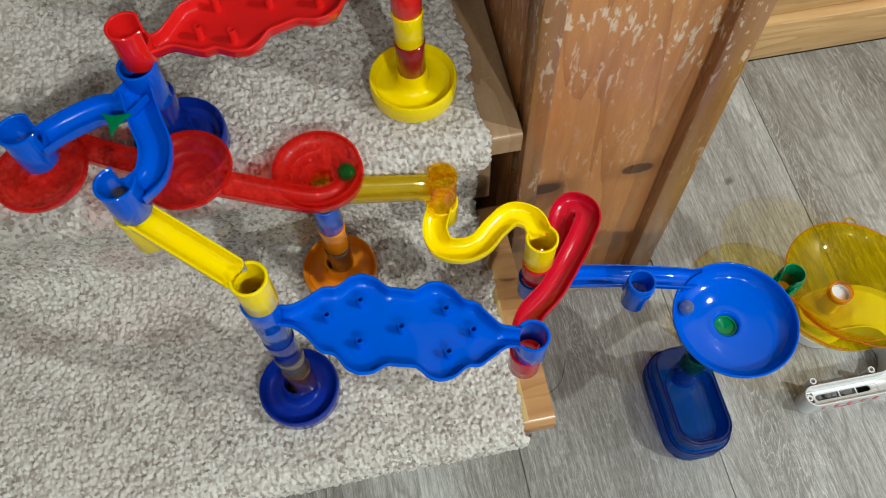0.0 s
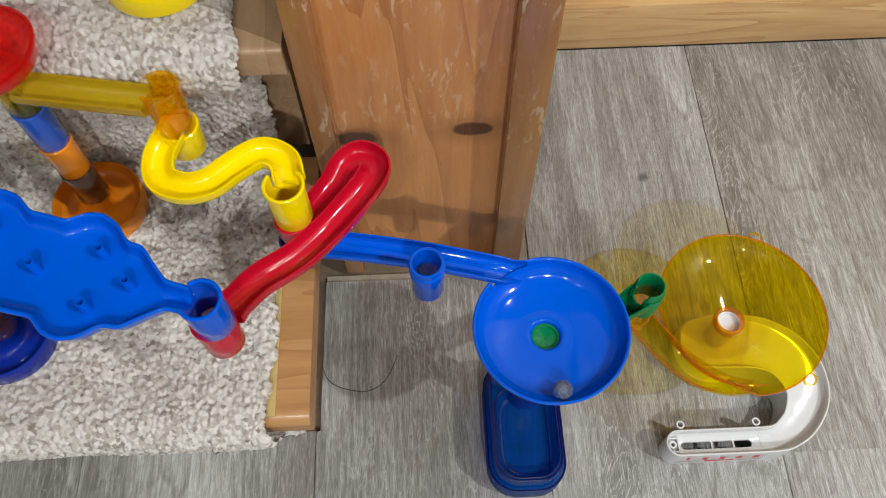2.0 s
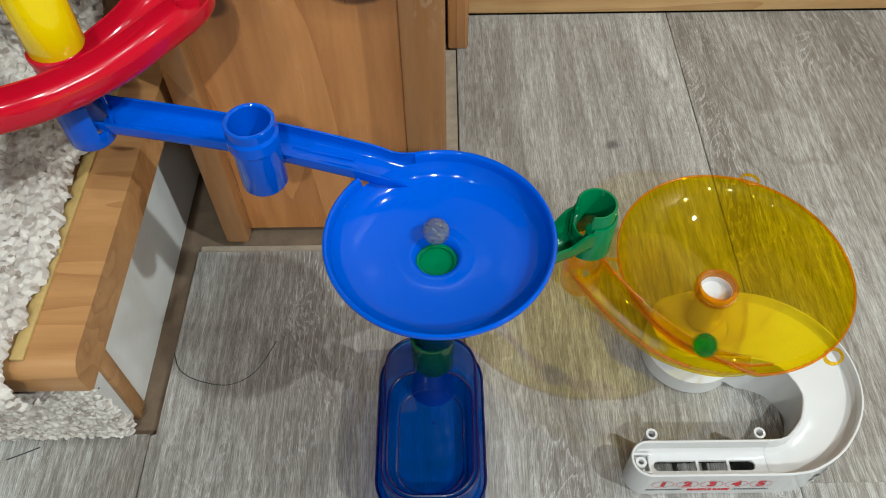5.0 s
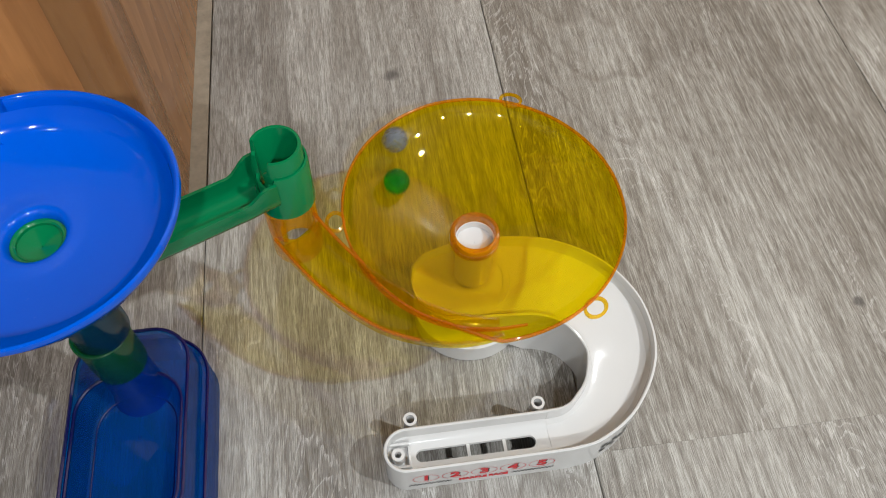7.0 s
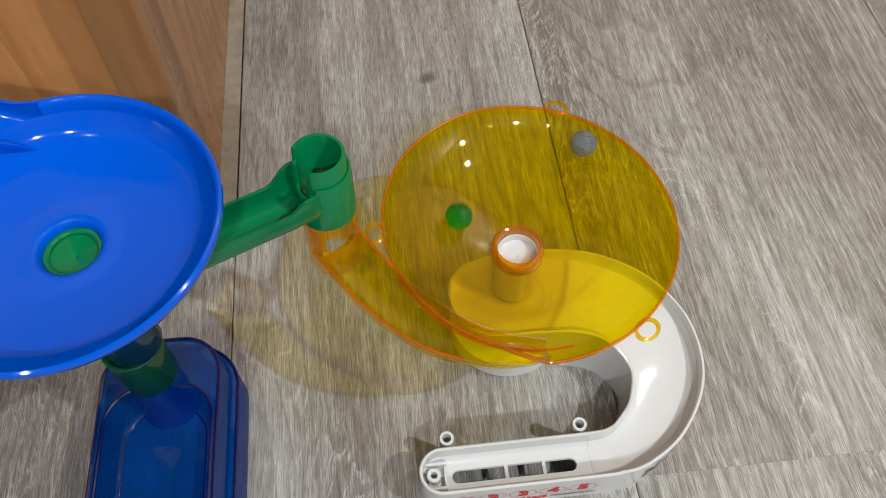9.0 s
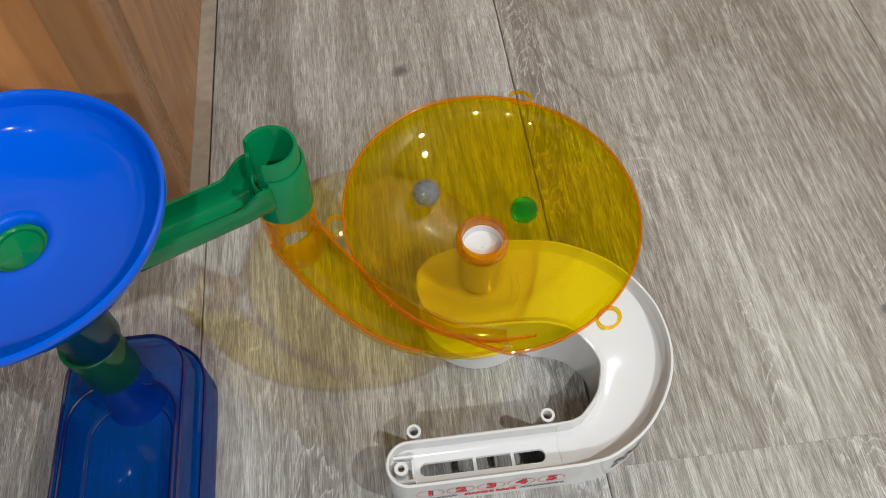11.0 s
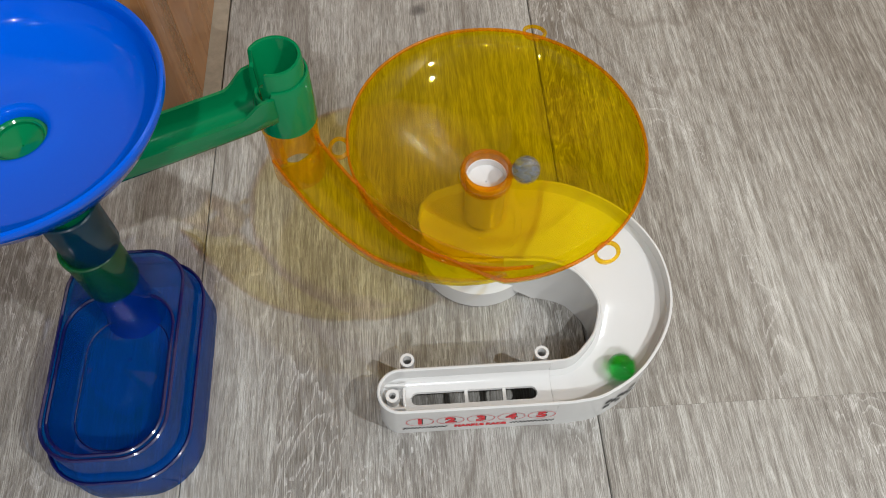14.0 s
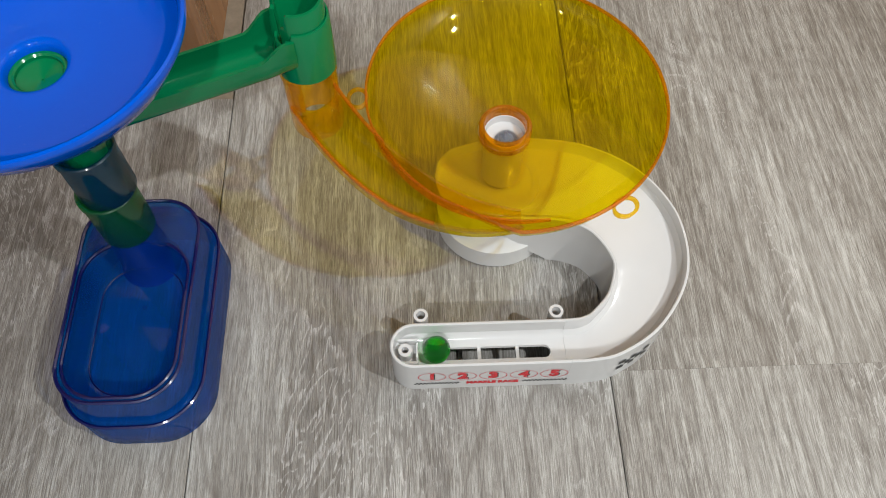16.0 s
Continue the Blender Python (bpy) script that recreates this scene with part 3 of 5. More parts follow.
def zigzag_tray(a, b, mat, label, peg_rows, cup_z, cup_dir, collar):
    """Leaf-shaped tray with a wavy rim and pegs, from inlet a to the outlet cup b."""
    a, b = Vector(a), Vector(b)
    t = thing("peg_tray", (*((a + b) / 2).xy, b.z - 0.02), label, "toy tray")
    L = (b - a).length
    d = (b - a).normalized()
    side = Vector((-d.y, d.x, 0)).normalized()
    n = 150
    at = [0.0, 0.05, 0.11, 0.17, 0.23, 0.28, 0.33, 0.385, 0.44, 0.50, 0.56, 0.61, 0.66, 0.715, 0.77, 0.82, 0.87, 0.93, 1.0]
    to = [0.0085, 0.0090, 0.0165, 0.0285, 0.0292, 0.0405, 0.0440, 0.0422, 0.0338, 0.0340, 0.0335, 0.0418, 0.0440, 0.0398, 0.0288, 0.0285, 0.0195, 0.0092, 0.0088]
    fine = np.linspace(0, 1, 400)
    bell = np.hanning(23) / np.hanning(23).sum()
    soft = np.convolve(np.pad(np.interp(fine, at, to), 11, "edge"), bell, "valid")
    def half(u, s):
        return float(np.interp(min(1.0, max(0.0, u + 0.014 * s)), fine, soft))
    bm = bmesh.new()
    rings = []
    for i in range(n + 1):
        u = i / n
        c = a + d * (L * u)
        row = []
        hp, hm = half(u, 1), half(u, -1)
        edge = ((0.0004, 0.0092), (0.0009, 0.0102), (0.0008, 0.0112), (0.0002, 0.0119), (-0.0007, 0.0122), (-0.0016, 0.0119), (-0.0023, 0.0110), (-0.0027, 0.0096),
                (-0.0031, 0.0076), (-0.0037, 0.0056), (-0.0047, 0.0038), (-0.0061, 0.0024), (-0.0080, 0.0014), (-0.0104, 0.0007))
        out = ((-0.0055, -0.0012), (-0.0020, 0.0015), (-0.0008, 0.0050))
        near = [(max(0.0005, hp + w), up) for w, up in edge]
        far = [(-max(0.0005, hm + w), up) for w, up in edge]
        for w, up in near + [(0, 0.0)] + far[::-1] + [(-max(0.0003, hm + w), up) for w, up in out[::-1]] + [(0, -0.0018)] + [(max(0.0003, hp + w), up) for w, up in out]:
            row.append(bm.verts.new(c + side * w + Vector((0, 0, up))))
        rings.append(row)
    ring_faces(bm, rings, True, False)
    bm.faces.new(rings[0]), bm.faces.new(rings[-1])
    part("tray", bm, mat, t, "", 1.1)
    for u, w in peg_rows:
        c = a + d * (L * u) + side * w
        part("peg", lathe(bmesh.new(), [(0.0042, c.z - 0.0005), (0.0036, c.z + 0.0010), (0.0034, c.z + 0.0122), (0.0030, c.z + 0.0130), (0.0022, c.z + 0.0128), (0.0019, c.z + 0.006), (0.0005, c.z + 0.006), (0.0005, c.z - 0.0005)], c.x, c.y, 14), mat, t)
    part("cup", tube_bm(b.x + d.x * 0.010, b.y + d.y * 0.010, cup_z[0], cup_z[1], 0.0140, 0.002, (cup_dir, 80, 0.018)), mat, t)
    part("collar", tube_bm(collar[0], collar[1], collar[2], collar[3], 0.0140, 0.002), mat, t)
    return t


def chute(name, pts, mat, label, start=None, end=None, cup_mat=None, cup_r=0.0143, w=0.0122, h=0.0135, low=0.0, n=8, category="toy track"):
    """A marble channel along a line, with its own cups: (x, y, z0, z1, notch)."""
    t = thing(name, (pts[0][0], pts[0][1], min(p[2] for p in pts) - 0.002), label, category)
    part("channel", sweep(bmesh.new(), spline(pts, n) if len(pts) > 2 else pts, gutter(w, h, 0.0016, 8, low)), mat, t)
    for nm, c in (("inlet_cup", start), ("outlet_cup", end)):
        if c:
            part(nm, tube_bm(c[0], c[1], c[2], c[3], cup_r, 0.002, c[4]), cup_mat or mat, t)
    return t


def spiral_bowl(x, y, z, mat, label, exit_pts, drain=False):
    """See-through funnel with a stepped spiral floor and an outgoing channel."""
    t = thing("spiral_bowl", (x, y, z - 0.03), label, "toy funnel", "clear red funnels of the marble run")
    R = 0.0375
    up = [(R, 0.0), (R - 0.0005, -0.0035), (R - 0.0022, -0.0070), (0.0320, -0.0095), (0.0285, -0.0104), (0.0255, -0.0108), (0.0242, -0.0122), (0.0232, -0.0140), (0.0200, -0.0148), (0.0175, -0.0151), (0.0163, -0.0168), (0.0152, -0.0184), (0.0115, -0.0192), (0.0106, -0.0212)] + ([(0.0098, -0.0240), (0.0096, -0.034)] if drain else [(0.0088, -0.0240), (0.0012, -0.0255)])
    prof = [(r, z + h) for r, h in up] + [(max(0.0004, r - 0.0010), z + h + 0.0022) for r, h in up[::-1]]
    part("funnel", lathe(bmesh.new(), prof, x, y, 56), mat, t)
    part("rim", lathe(bmesh.new(), [(R + 0.0012, z - 0.001), (R + 0.0012, z + 0.0015), (R - 0.0012, z + 0.0018), (R - 0.0014, z - 0.001)], x, y, 56), mat, t)
    if exit_pts:
        part("channel", sweep(bmesh.new(), spline(exit_pts, 8), gutter(0.0115, 0.012, 0.0016, 8)), mat, t)
    return t


def stair_run():
    # tower on the lower tread: dish, see-through tubes, collar of the blue tray
    x, y = -0.106, 0.269
    foot_bowl(x - 0.008, y + 0.002, 0.199, NAVY, "navy blue plastic dish base on the lower carpeted tread")
    stack_tube(x, y, 0.233, 0.281, BROWN, "brown see-through tube in the blue dish")
    stack_tube(x, y, 0.281, 0.318, SMOKE, "clear smoky plastic tube between brown and navy")
    stack_tube(x, y, 0.318, 0.362, NAVY, "navy blue plastic tube on the clear one")
    stack_tube(x, y, 0.362, 0.400, MIDBLUE, "blue plastic tube under the peg tray collar")
    zigzag_tray((x + 0.011, y - 0.003, 0.401), (0.098, 0.2185, 0.373), BLUE, "bright blue leaf-shaped plastic tray with hollow pegs",
                [(0.19, 0.004), (0.32, 0.020), (0.335, -0.016), (0.50, 0.0), (0.68, 0.020), (0.70, -0.018), (0.80, 0.003)], (0.350, 0.3895), 168, (x, y, 0.398, 0.4375))
    chute("straight_chute", [(-0.180, 0.334, 0.478), (-0.116, 0.280, 0.460)], YELLOW, "bright yellow straight plastic marble chute",
          (-0.184, 0.338, 0.446, 0.489, (-40, 90, 0.014)), (x + 0.002, y, 0.437, 0.480, (138, 86, 0.014)))
    # tower on the upper tread under the red tray
    tx, ty = -0.165, 0.449
    foot_bowl(tx, ty + 0.008, 0.404, NAVY, "navy blue plastic dish base on the upper tread")
    stack_tube(tx, ty, 0.440, 0.490, NAVY, "tall navy plastic tube under the splitter", 0.0150)
    sp = thing("splitter", (tx, ty, 0.490), "blue plastic Y splitter with a green flap", "toy track")
    part("hub", tube_bm(tx, ty - 0.006, 0.490, 0.532, 0.0150, 0.002), BLUE, sp)
    part("arm", sweep(bmesh.new(), spline([(tx - 0.002, ty - 0.022, 0.512), (tx - 0.018, 0.414, 0.510), (-0.200, 0.416, 0.508), (-0.228, 0.408, 0.505), (-0.246, 0.400, 0.502)], 8), gutter()), BLUE, sp)
    part("arm", sweep(bmesh.new(), spline([(tx - 0.004, ty - 0.020, 0.512), (-0.162, 0.396, 0.510), (-0.156, 0.372, 0.508), (-0.160, 0.350, 0.506), (-0.174, 0.338, 0.504)], 8), gutter()), BLUE, sp)
    part("cup", tube_bm(-0.256, 0.402, 0.488, 0.528, 0.0148, 0.002, (20, 90, 0.016)), BLUE, sp)
    part("cup", tube_bm(-0.183, 0.339, 0.489, 0.528, 0.0148, 0.002, (55, 90, 0.016)), BLUE, sp)
    bm = bmesh.new()
    rings = []
    for z in (0.523, 0.5265):
        ring = []
        for k in range(18):
            a = radians(20 + 20 * k)
            rad = 0.0045 + 0.0085 if k % 6 == 0 else 0.0040 + 0.0025 * abs(math.cos(1.5 * (a - radians(20))))
            ring.append(bm.verts.new((-0.184 + rad * math.cos(a), 0.397 + rad * math.sin(a), z)))
        rings.append(ring)
    ring_faces(bm, rings, True, False)
    bm.faces.new(rings[0]), bm.faces.new(rings[1])
    part("flap", bm, GREEN, sp, "green diverter flap")
    zigzag_tray((0.041, 0.491, 0.555), (-0.152, 0.4525, 0.530), RED, "red leaf-shaped plastic tray with hollow pegs",
                [(0.19, 0.004), (0.32, 0.020), (0.335, -0.016), (0.50, 0.0), (0.68, 0.020), (0.70, -0.018), (0.80, 0.003)], (0.528, 0.566), 8, (0.053, 0.4735, 0.546, 0.588))
    # striped tower that carries the red tray's other end
    ux, uy = 0.053, 0.4755
    foot_bowl(ux + 0.001, uy + 0.004, 0.404, YELLOW, "bright yellow plastic dish base on the upper tread")
    stack_tube(ux, uy, 0.438, 0.476, DARKRED, "dark red plastic tube in the yellow dish")
    stack_tube(ux, uy, 0.476, 0.512, YELLOW, "yellow plastic tube of the striped tower")
    stack_tube(ux, uy, 0.512, 0.546, RED, "red plastic tube under the red tray")
    # clear red funnels
    spiral_bowl(-0.267, 0.407, 0.466, RCLEAR, "clear red spiral funnel under the splitter", [(-0.246, 0.434, 0.455), (-0.232, 0.426, 0.454), (-0.195, 0.406, 0.453), (-0.170, 0.398, 0.451)])
    spiral_bowl(-0.150, 0.387, 0.464, RCLEAR, "clear red spiral funnel in the middle of the row", [(-0.126, 0.3745, 0.4455), (-0.112, 0.3705, 0.442), (-0.085, 0.362, 0.436), (-0.050, 0.352, 0.430), (-0.028, 0.358, 0.427), (-0.0185, 0.373, 0.425), (-0.0185, 0.388, 0.424)])
    spiral_bowl(-0.0462, 0.3868, 0.4345, RCLEAR, "clear red spiral funnel over the orange tower", [], True)
    # orange tower on the lower tread
    ox, oy = -0.050, 0.397
    foot_bowl(ox - 0.004, oy + 0.003, 0.199, ORANGE, "orange plastic dish base on the lower tread")
    stack_tube(ox, oy, 0.233, 0.275, BROWN, "brown see-through tube in the orange dish")
    stack_tube(ox, oy, 0.275, 0.315, ORANGE, "orange plastic tube of the short tower")
    stack_tube(ox, oy, 0.315, 0.360, MIDBLUE, "blue plastic tube of the short tower")
    stack_tube(ox, oy, 0.360, 0.412, YCLEAR, "clear yellow tube under the red funnel")
    chute("clear_chute", [(-0.040, 0.388, 0.383), (0.050, 0.381, 0.371)], ACLEAR, "clear amber straight plastic chute", None, (0.062, 0.383, 0.346, 0.394, (176, 80, 0.016)), OCLEAR)
    # yellow S bend, the crimson hook and their cups
    chute("s_bend_chute", [(0.059, 0.3775, 0.3385), (0.05, 0.357, 0.332), (0.054, 0.338, 0.33), (0.0712, 0.3302, 0.3298), (0.09, 0.3335, 0.3305), (0.1075, 0.3478, 0.3308), (0.127, 0.359, 0.331), (0.144, 0.352, 0.329), (0.149, 0.336, 0.327)],
          YELLOW, "bright yellow S-shaped plastic marble chute", (0.062, 0.384, 0.318, 0.347, None), (0.147, 0.3235, 0.304, 0.350, (95, 95, 0.019)), cup_r=0.0152)
    chute("hook_chute", [(0.109, 0.229, 0.319), (0.1135, 0.246, 0.308), (0.1265, 0.268, 0.296), (0.1515, 0.289, 0.290), (0.1755, 0.3155, 0.287), (0.1965, 0.341, 0.289), (0.2095, 0.361, 0.290), (0.2090, 0.374, 0.290), (0.1980, 0.381, 0.289), (0.1870, 0.374, 0.287), (0.176, 0.354, 0.284), (0.157, 0.331, 0.279)],
          CRIMSON, "crimson plastic hook-shaped marble chute", (0.1055, 0.2172, 0.314, 0.352, (55, 90, 0.020)), (0.146, 0.3215, 0.272, 0.305, (45, 90, 0.014)), w=0.0130, h=0.0150)


def blue_bowl():
    cx, cy = 0.3522, 0.2513
    t = thing("vortex_bowl", (cx, cy, 0.185), "glossy blue plastic vortex bowl with a long inlet", "toy bowl")
    drop = 0.0016
    inner = [(0.0122, 0.2010), (0.0126, 0.2032), (0.0136, 0.2047), (0.0152, 0.2055), (0.0172, 0.2056), (0.0205, 0.2054), (0.0240, 0.2056), (0.030, 0.2064), (0.045, 0.2092), (0.054, 0.2126), (0.0592, 0.2172), (0.0620, 0.2225)]
    inner = [(r, z - drop) for r, z in inner]
    outer = [(r + (0.001 if r > 0.05 else 0.0), z - 0.0022) for r, z in inner]
    bm = lathe(bmesh.new(), inner + outer[::-1] + [(0.0122, 0.1985)], cx, cy, 96)
    for v in bm.verts:                        # the drain sits a little off the rim's centre
        k = min(1.0, max(0.0, (0.045 - math.hypot(v.co.x - cx, v.co.y - cy)) / 0.02))
        v.co.x, v.co.y = v.co.x - 0.0020 * k, v.co.y + 0.0022 * k
    part("dish", bm, BLUE, t)
    lip = [(0.0619, 0.2222), (0.0626, 0.2250), (0.0632, 0.2270), (0.0640, 0.2282), (0.0650, 0.2287), (0.0660, 0.2282), (0.0664, 0.2268), (0.0660, 0.2250), (0.0650, 0.2228), (0.0634, 0.2203)]
    part("rim", lathe(bmesh.new(), [(r, z - drop) for r, z in lip], cx, cy, 110, -222, 103.5), BLUE, t)
    part("socket", tube_bm(cx - 0.0020, cy + 0.0022, 0.178, 0.2005, 0.0148, 0.002), BLUE, t)
    run = spline([(0.150, 0.3270, 0.2430), (0.20, 0.3225, 0.2365), (0.25, 0.3160, 0.2300), (0.30, 0.3075, 0.2215), (0.322, 0.3048, 0.2156), (0.338, 0.3050, 0.2116)], 8)
    def outlet(f):
        k = min(1.0, max(0.0, (f - 0.74) / 0.20))
        z = run[min(len(run) - 1, round(f * (len(run) - 1)))].z
        tall = 0.0122 + k * (0.2272 - z - 0.0122)
        half = 0.0122
        return [(u * (1 - 0.19 * k), v * tall / 0.0122) if u > 0 else (u * (1 - 0.75 * k), v * (1 - 0.95 * k) - 0.0035 * k * k) for u, v in gutter(half, 0.0122, 0.0016)]
    ch = part("inlet_channel", sweep(bmesh.new(), run, outlet), BLUE, t)
    for a, b in (((0.165, 0.3290, 0.2430), (0.235, 0.3184, 0.2338)), ((0.262, 0.3140, 0.2300), (0.300, 0.3080, 0.2248))):
        part("rib", sweep(bmesh.new(), [a, b], [(-0.0045, 0.0002), (-0.0035, 0.0012), (-0.0025, 0.0002)]), BLUE, ch)
        part("rib", sweep(bmesh.new(), [a, b], [(0.0025, 0.0002), (0.0035, 0.0012), (0.0045, 0.0002)]), BLUE, ch)
    part("inlet_cup", tube_bm(0.144, 0.3205, 0.2393, 0.273, 0.0143, 0.002, (-8, 80, 0.024)), BLUE, t)
    part("support_cup", tube_bm(0.250, 0.290, 0.231, 0.280, 0.0134, 0.002), BLUE, t)
    part("collar", lathe(bmesh.new(), [(0.0134, 0.262), (0.0148, 0.264), (0.0148, 0.271), (0.0134, 0.273)], 0.250, 0.290, 40), BLUE, t)
    part("web", box(bmesh.new(), 0.243, 0.257, 0.3015, 0.308, 0.230, 0.243), BLUE, t)


def green_link():
    t = thing("link_chute", (0.353, 0.251, 0.146), "green plastic chute with a notched cup", "toy track")
    hx, hy = 0.3502, 0.2535
    part("hub", tube_bm(hx, hy, 0.146, 0.1995, 0.0120, 0.002), GREEN, t)
    part("floor_plug", lathe(bmesh.new(), [(0.0004, 0.1950), (0.0104, 0.1972), (0.0104, 0.1952), (0.0004, 0.1930)], hx, hy, 32), GREEN, t)
    def flare(f):
        k = min(1.0, max(0.0, (f - 0.83) / 0.13))
        return gutter(0.0118 + 0.0016 * k, 0.0165 + 0.0085 * k * k * (3 - 2 * k), 0.0018)
    part("channel", sweep(bmesh.new(), spline([(0.360, 0.2565, 0.1600), (0.39, 0.2705, 0.1585), (0.415, 0.2825, 0.1570), (0.4455, 0.2970, 0.1555)], 12), flare), GREEN, t)
    part("cup", notched_tube(0.4524, 0.3005, 0.151, 0.0132, 0.0022, ((0, 0.172), (30, 0.172), (33, 0.1855), (44, 0.1868), (46, 0.1928), (50, 0.1938), (180, 0.1938))), GREEN, t)
    part("cup_step", notched_tube(0.4524, 0.3005, 0.1505, 0.0149, 0.0017, ((0, 0.165), (34, 0.165), (40, 0.1790), (52, 0.1802), (56, 0.1835), (180, 0.1835))), GREEN, t)


def notched_tube(x, y, z0, r, th, height, way=205.0, seg=120):
    """A tube whose upper edge steps down towards one side; height gives the edge by the angle from that side."""
    bm = bmesh.new()
    rings = []
    for i in range(seg):
        off = 360.0 * i / seg - 180
        a, h = radians(way + off), float(np.interp(abs(off), *zip(*height)))
        prof = [(r - 0.0006, z0), (r, z0 + 0.0008), (r, h - 0.0008), (r - 0.0005, h), (r - th + 0.0005, h), (r - th, h - 0.0008), (r - th, z0)]
        rings.append([bm.verts.new((x + q * math.cos(a), y + q * math.sin(a), z)) for q, z in prof])
    ring_faces(bm, rings, True, True)
    return bm


def rounded_rect(hx, hy, r, n=10):
    out = []
    for cx, cy, a0 in ((hx - r, hy - r, 0), (-hx + r, hy - r, 90), (-hx + r, -hy + r, 180), (hx - r, -hy + r, 270)):
        for i in range(n + 1):
            a = radians(a0 + 90 * i / n)
            out.append((cx + r * math.cos(a), cy + r * math.sin(a)))
    return out


def tub():
    cx, cy, hx, hy, r = 0.343, 0.2215, 0.0400, 0.0690, 0.030
    t = thing("tub_base", (cx, cy, 0), "clear blue plastic tub base standing on the floor", "toy base")
    levels = [(0.0006, 0.0), (0.0, 0.001), (0.0005, 0.028), (0.0012, 0.0295), (0.0042, 0.0300), (0.0050, 0.0315), (0.0056, 0.052), (0.0062, 0.0538), (0.0072, 0.0541)]
    under = [(0.0078, 0.0500), (0.0068, 0.0300), (0.0022, 0.0275), (0.0022, 0.0)]
    south, north = cy - hy + 0.0092, 0.2555
    wy, wl = (south + north) / 2, (north - south) / 2
    def outline(i):
        return [(cx + x, cy + y) for x, y in rounded_rect(hx - i, hy - i, max(0.004, r - i))]
    def well(i):
        return [(cx + x, wy + y) for x, y in rounded_rect(hx - 0.0092 - i, wl - i, 0.0225 - 0.35 * i)]
    stack = [(outline(i), z) for i, z in levels]
    stack += [(well(0.0), 0.0536), (well(0.0006), 0.0526), (well(0.0042), 0.0400), (well(0.0056), 0.0372), (well(0.0078), 0.0362)]
    stack += [(well(0.0078), 0.0345), (well(0.0050), 0.0352), (well(-0.0004), 0.0515)]
    stack += [(outline(i), z) for i, z in under]
    bm = bmesh.new()
    rings = [[bm.verts.new((x, y, z)) for x, y in q] for q, z in stack]
    ring_faces(bm, rings, True, True)
    part("wall", bm, BCLEAR, t)
    fl = bmesh.new()
    a = [fl.verts.new((x, y, 0.0361)) for x, y in well(0.0076)]
    b = [fl.verts.new((v.co.x, v.co.y, 0.0346)) for v in a]
    ring_faces(fl, [a, b], True, False)
    fl.faces.new(a), fl.faces.new(b)
    part("floor_plate", fl, BCLEAR, t)
    # thin dark beads added to darken edges where light crosses more plastic
    beads = [(outline(0.0066), 0.0541, 0.0011), (outline(0.0008), 0.0297, 0.0011), (well(0.0002), 0.0537, 0.0010), (well(0.0074), 0.0364, 0.0004)]
    for q, h, rad in beads:
        line = [Vector((x, y, h)) for x, y in q]
        bm = bmesh.new()
        rings = []
        for i, c in enumerate(line):
            d = (line[(i + 1) % len(line)] - line[i - 1]).normalized()
            o = Vector((d.y, -d.x, 0))
            rings.append([bm.verts.new(c + o * rad * math.cos(g) + Vector((0, 0, rad * math.sin(g)))) for g in (0.5, 1.57, 2.64, 3.8, 5.2)])
        ring_faces(bm, rings, True, True)
        part("edge_tint_bead", bm, BEDGE, t, "added bead that colours in the dark edge")
    part("nub", lathe(bmesh.new(), [(0.0002, 0.0366), (0.0010, 0.0366), (0.0014, 0.0362), (0.0002, 0.0362)], 0.345, 0.222, 12), BCLEAR, t)
    part("post", lathe(bmesh.new(), [(0.0175, 0.0362), (0.0158, 0.040), (0.0146, 0.052), (0.0130, 0.088), (0.0112, 0.088), (0.0124, 0.0362)], 0.3448, 0.2525, 40), BPOST, t)
    stack_tube(0.3455, 0.2525, 0.077, 0.114, GCLEAR, "clear green tube on the tub's post", 0.0146)
    stack_tube(0.3478, 0.2530, 0.114, 0.150, TEAL, "clear teal tube under the green hub", 0.0146)


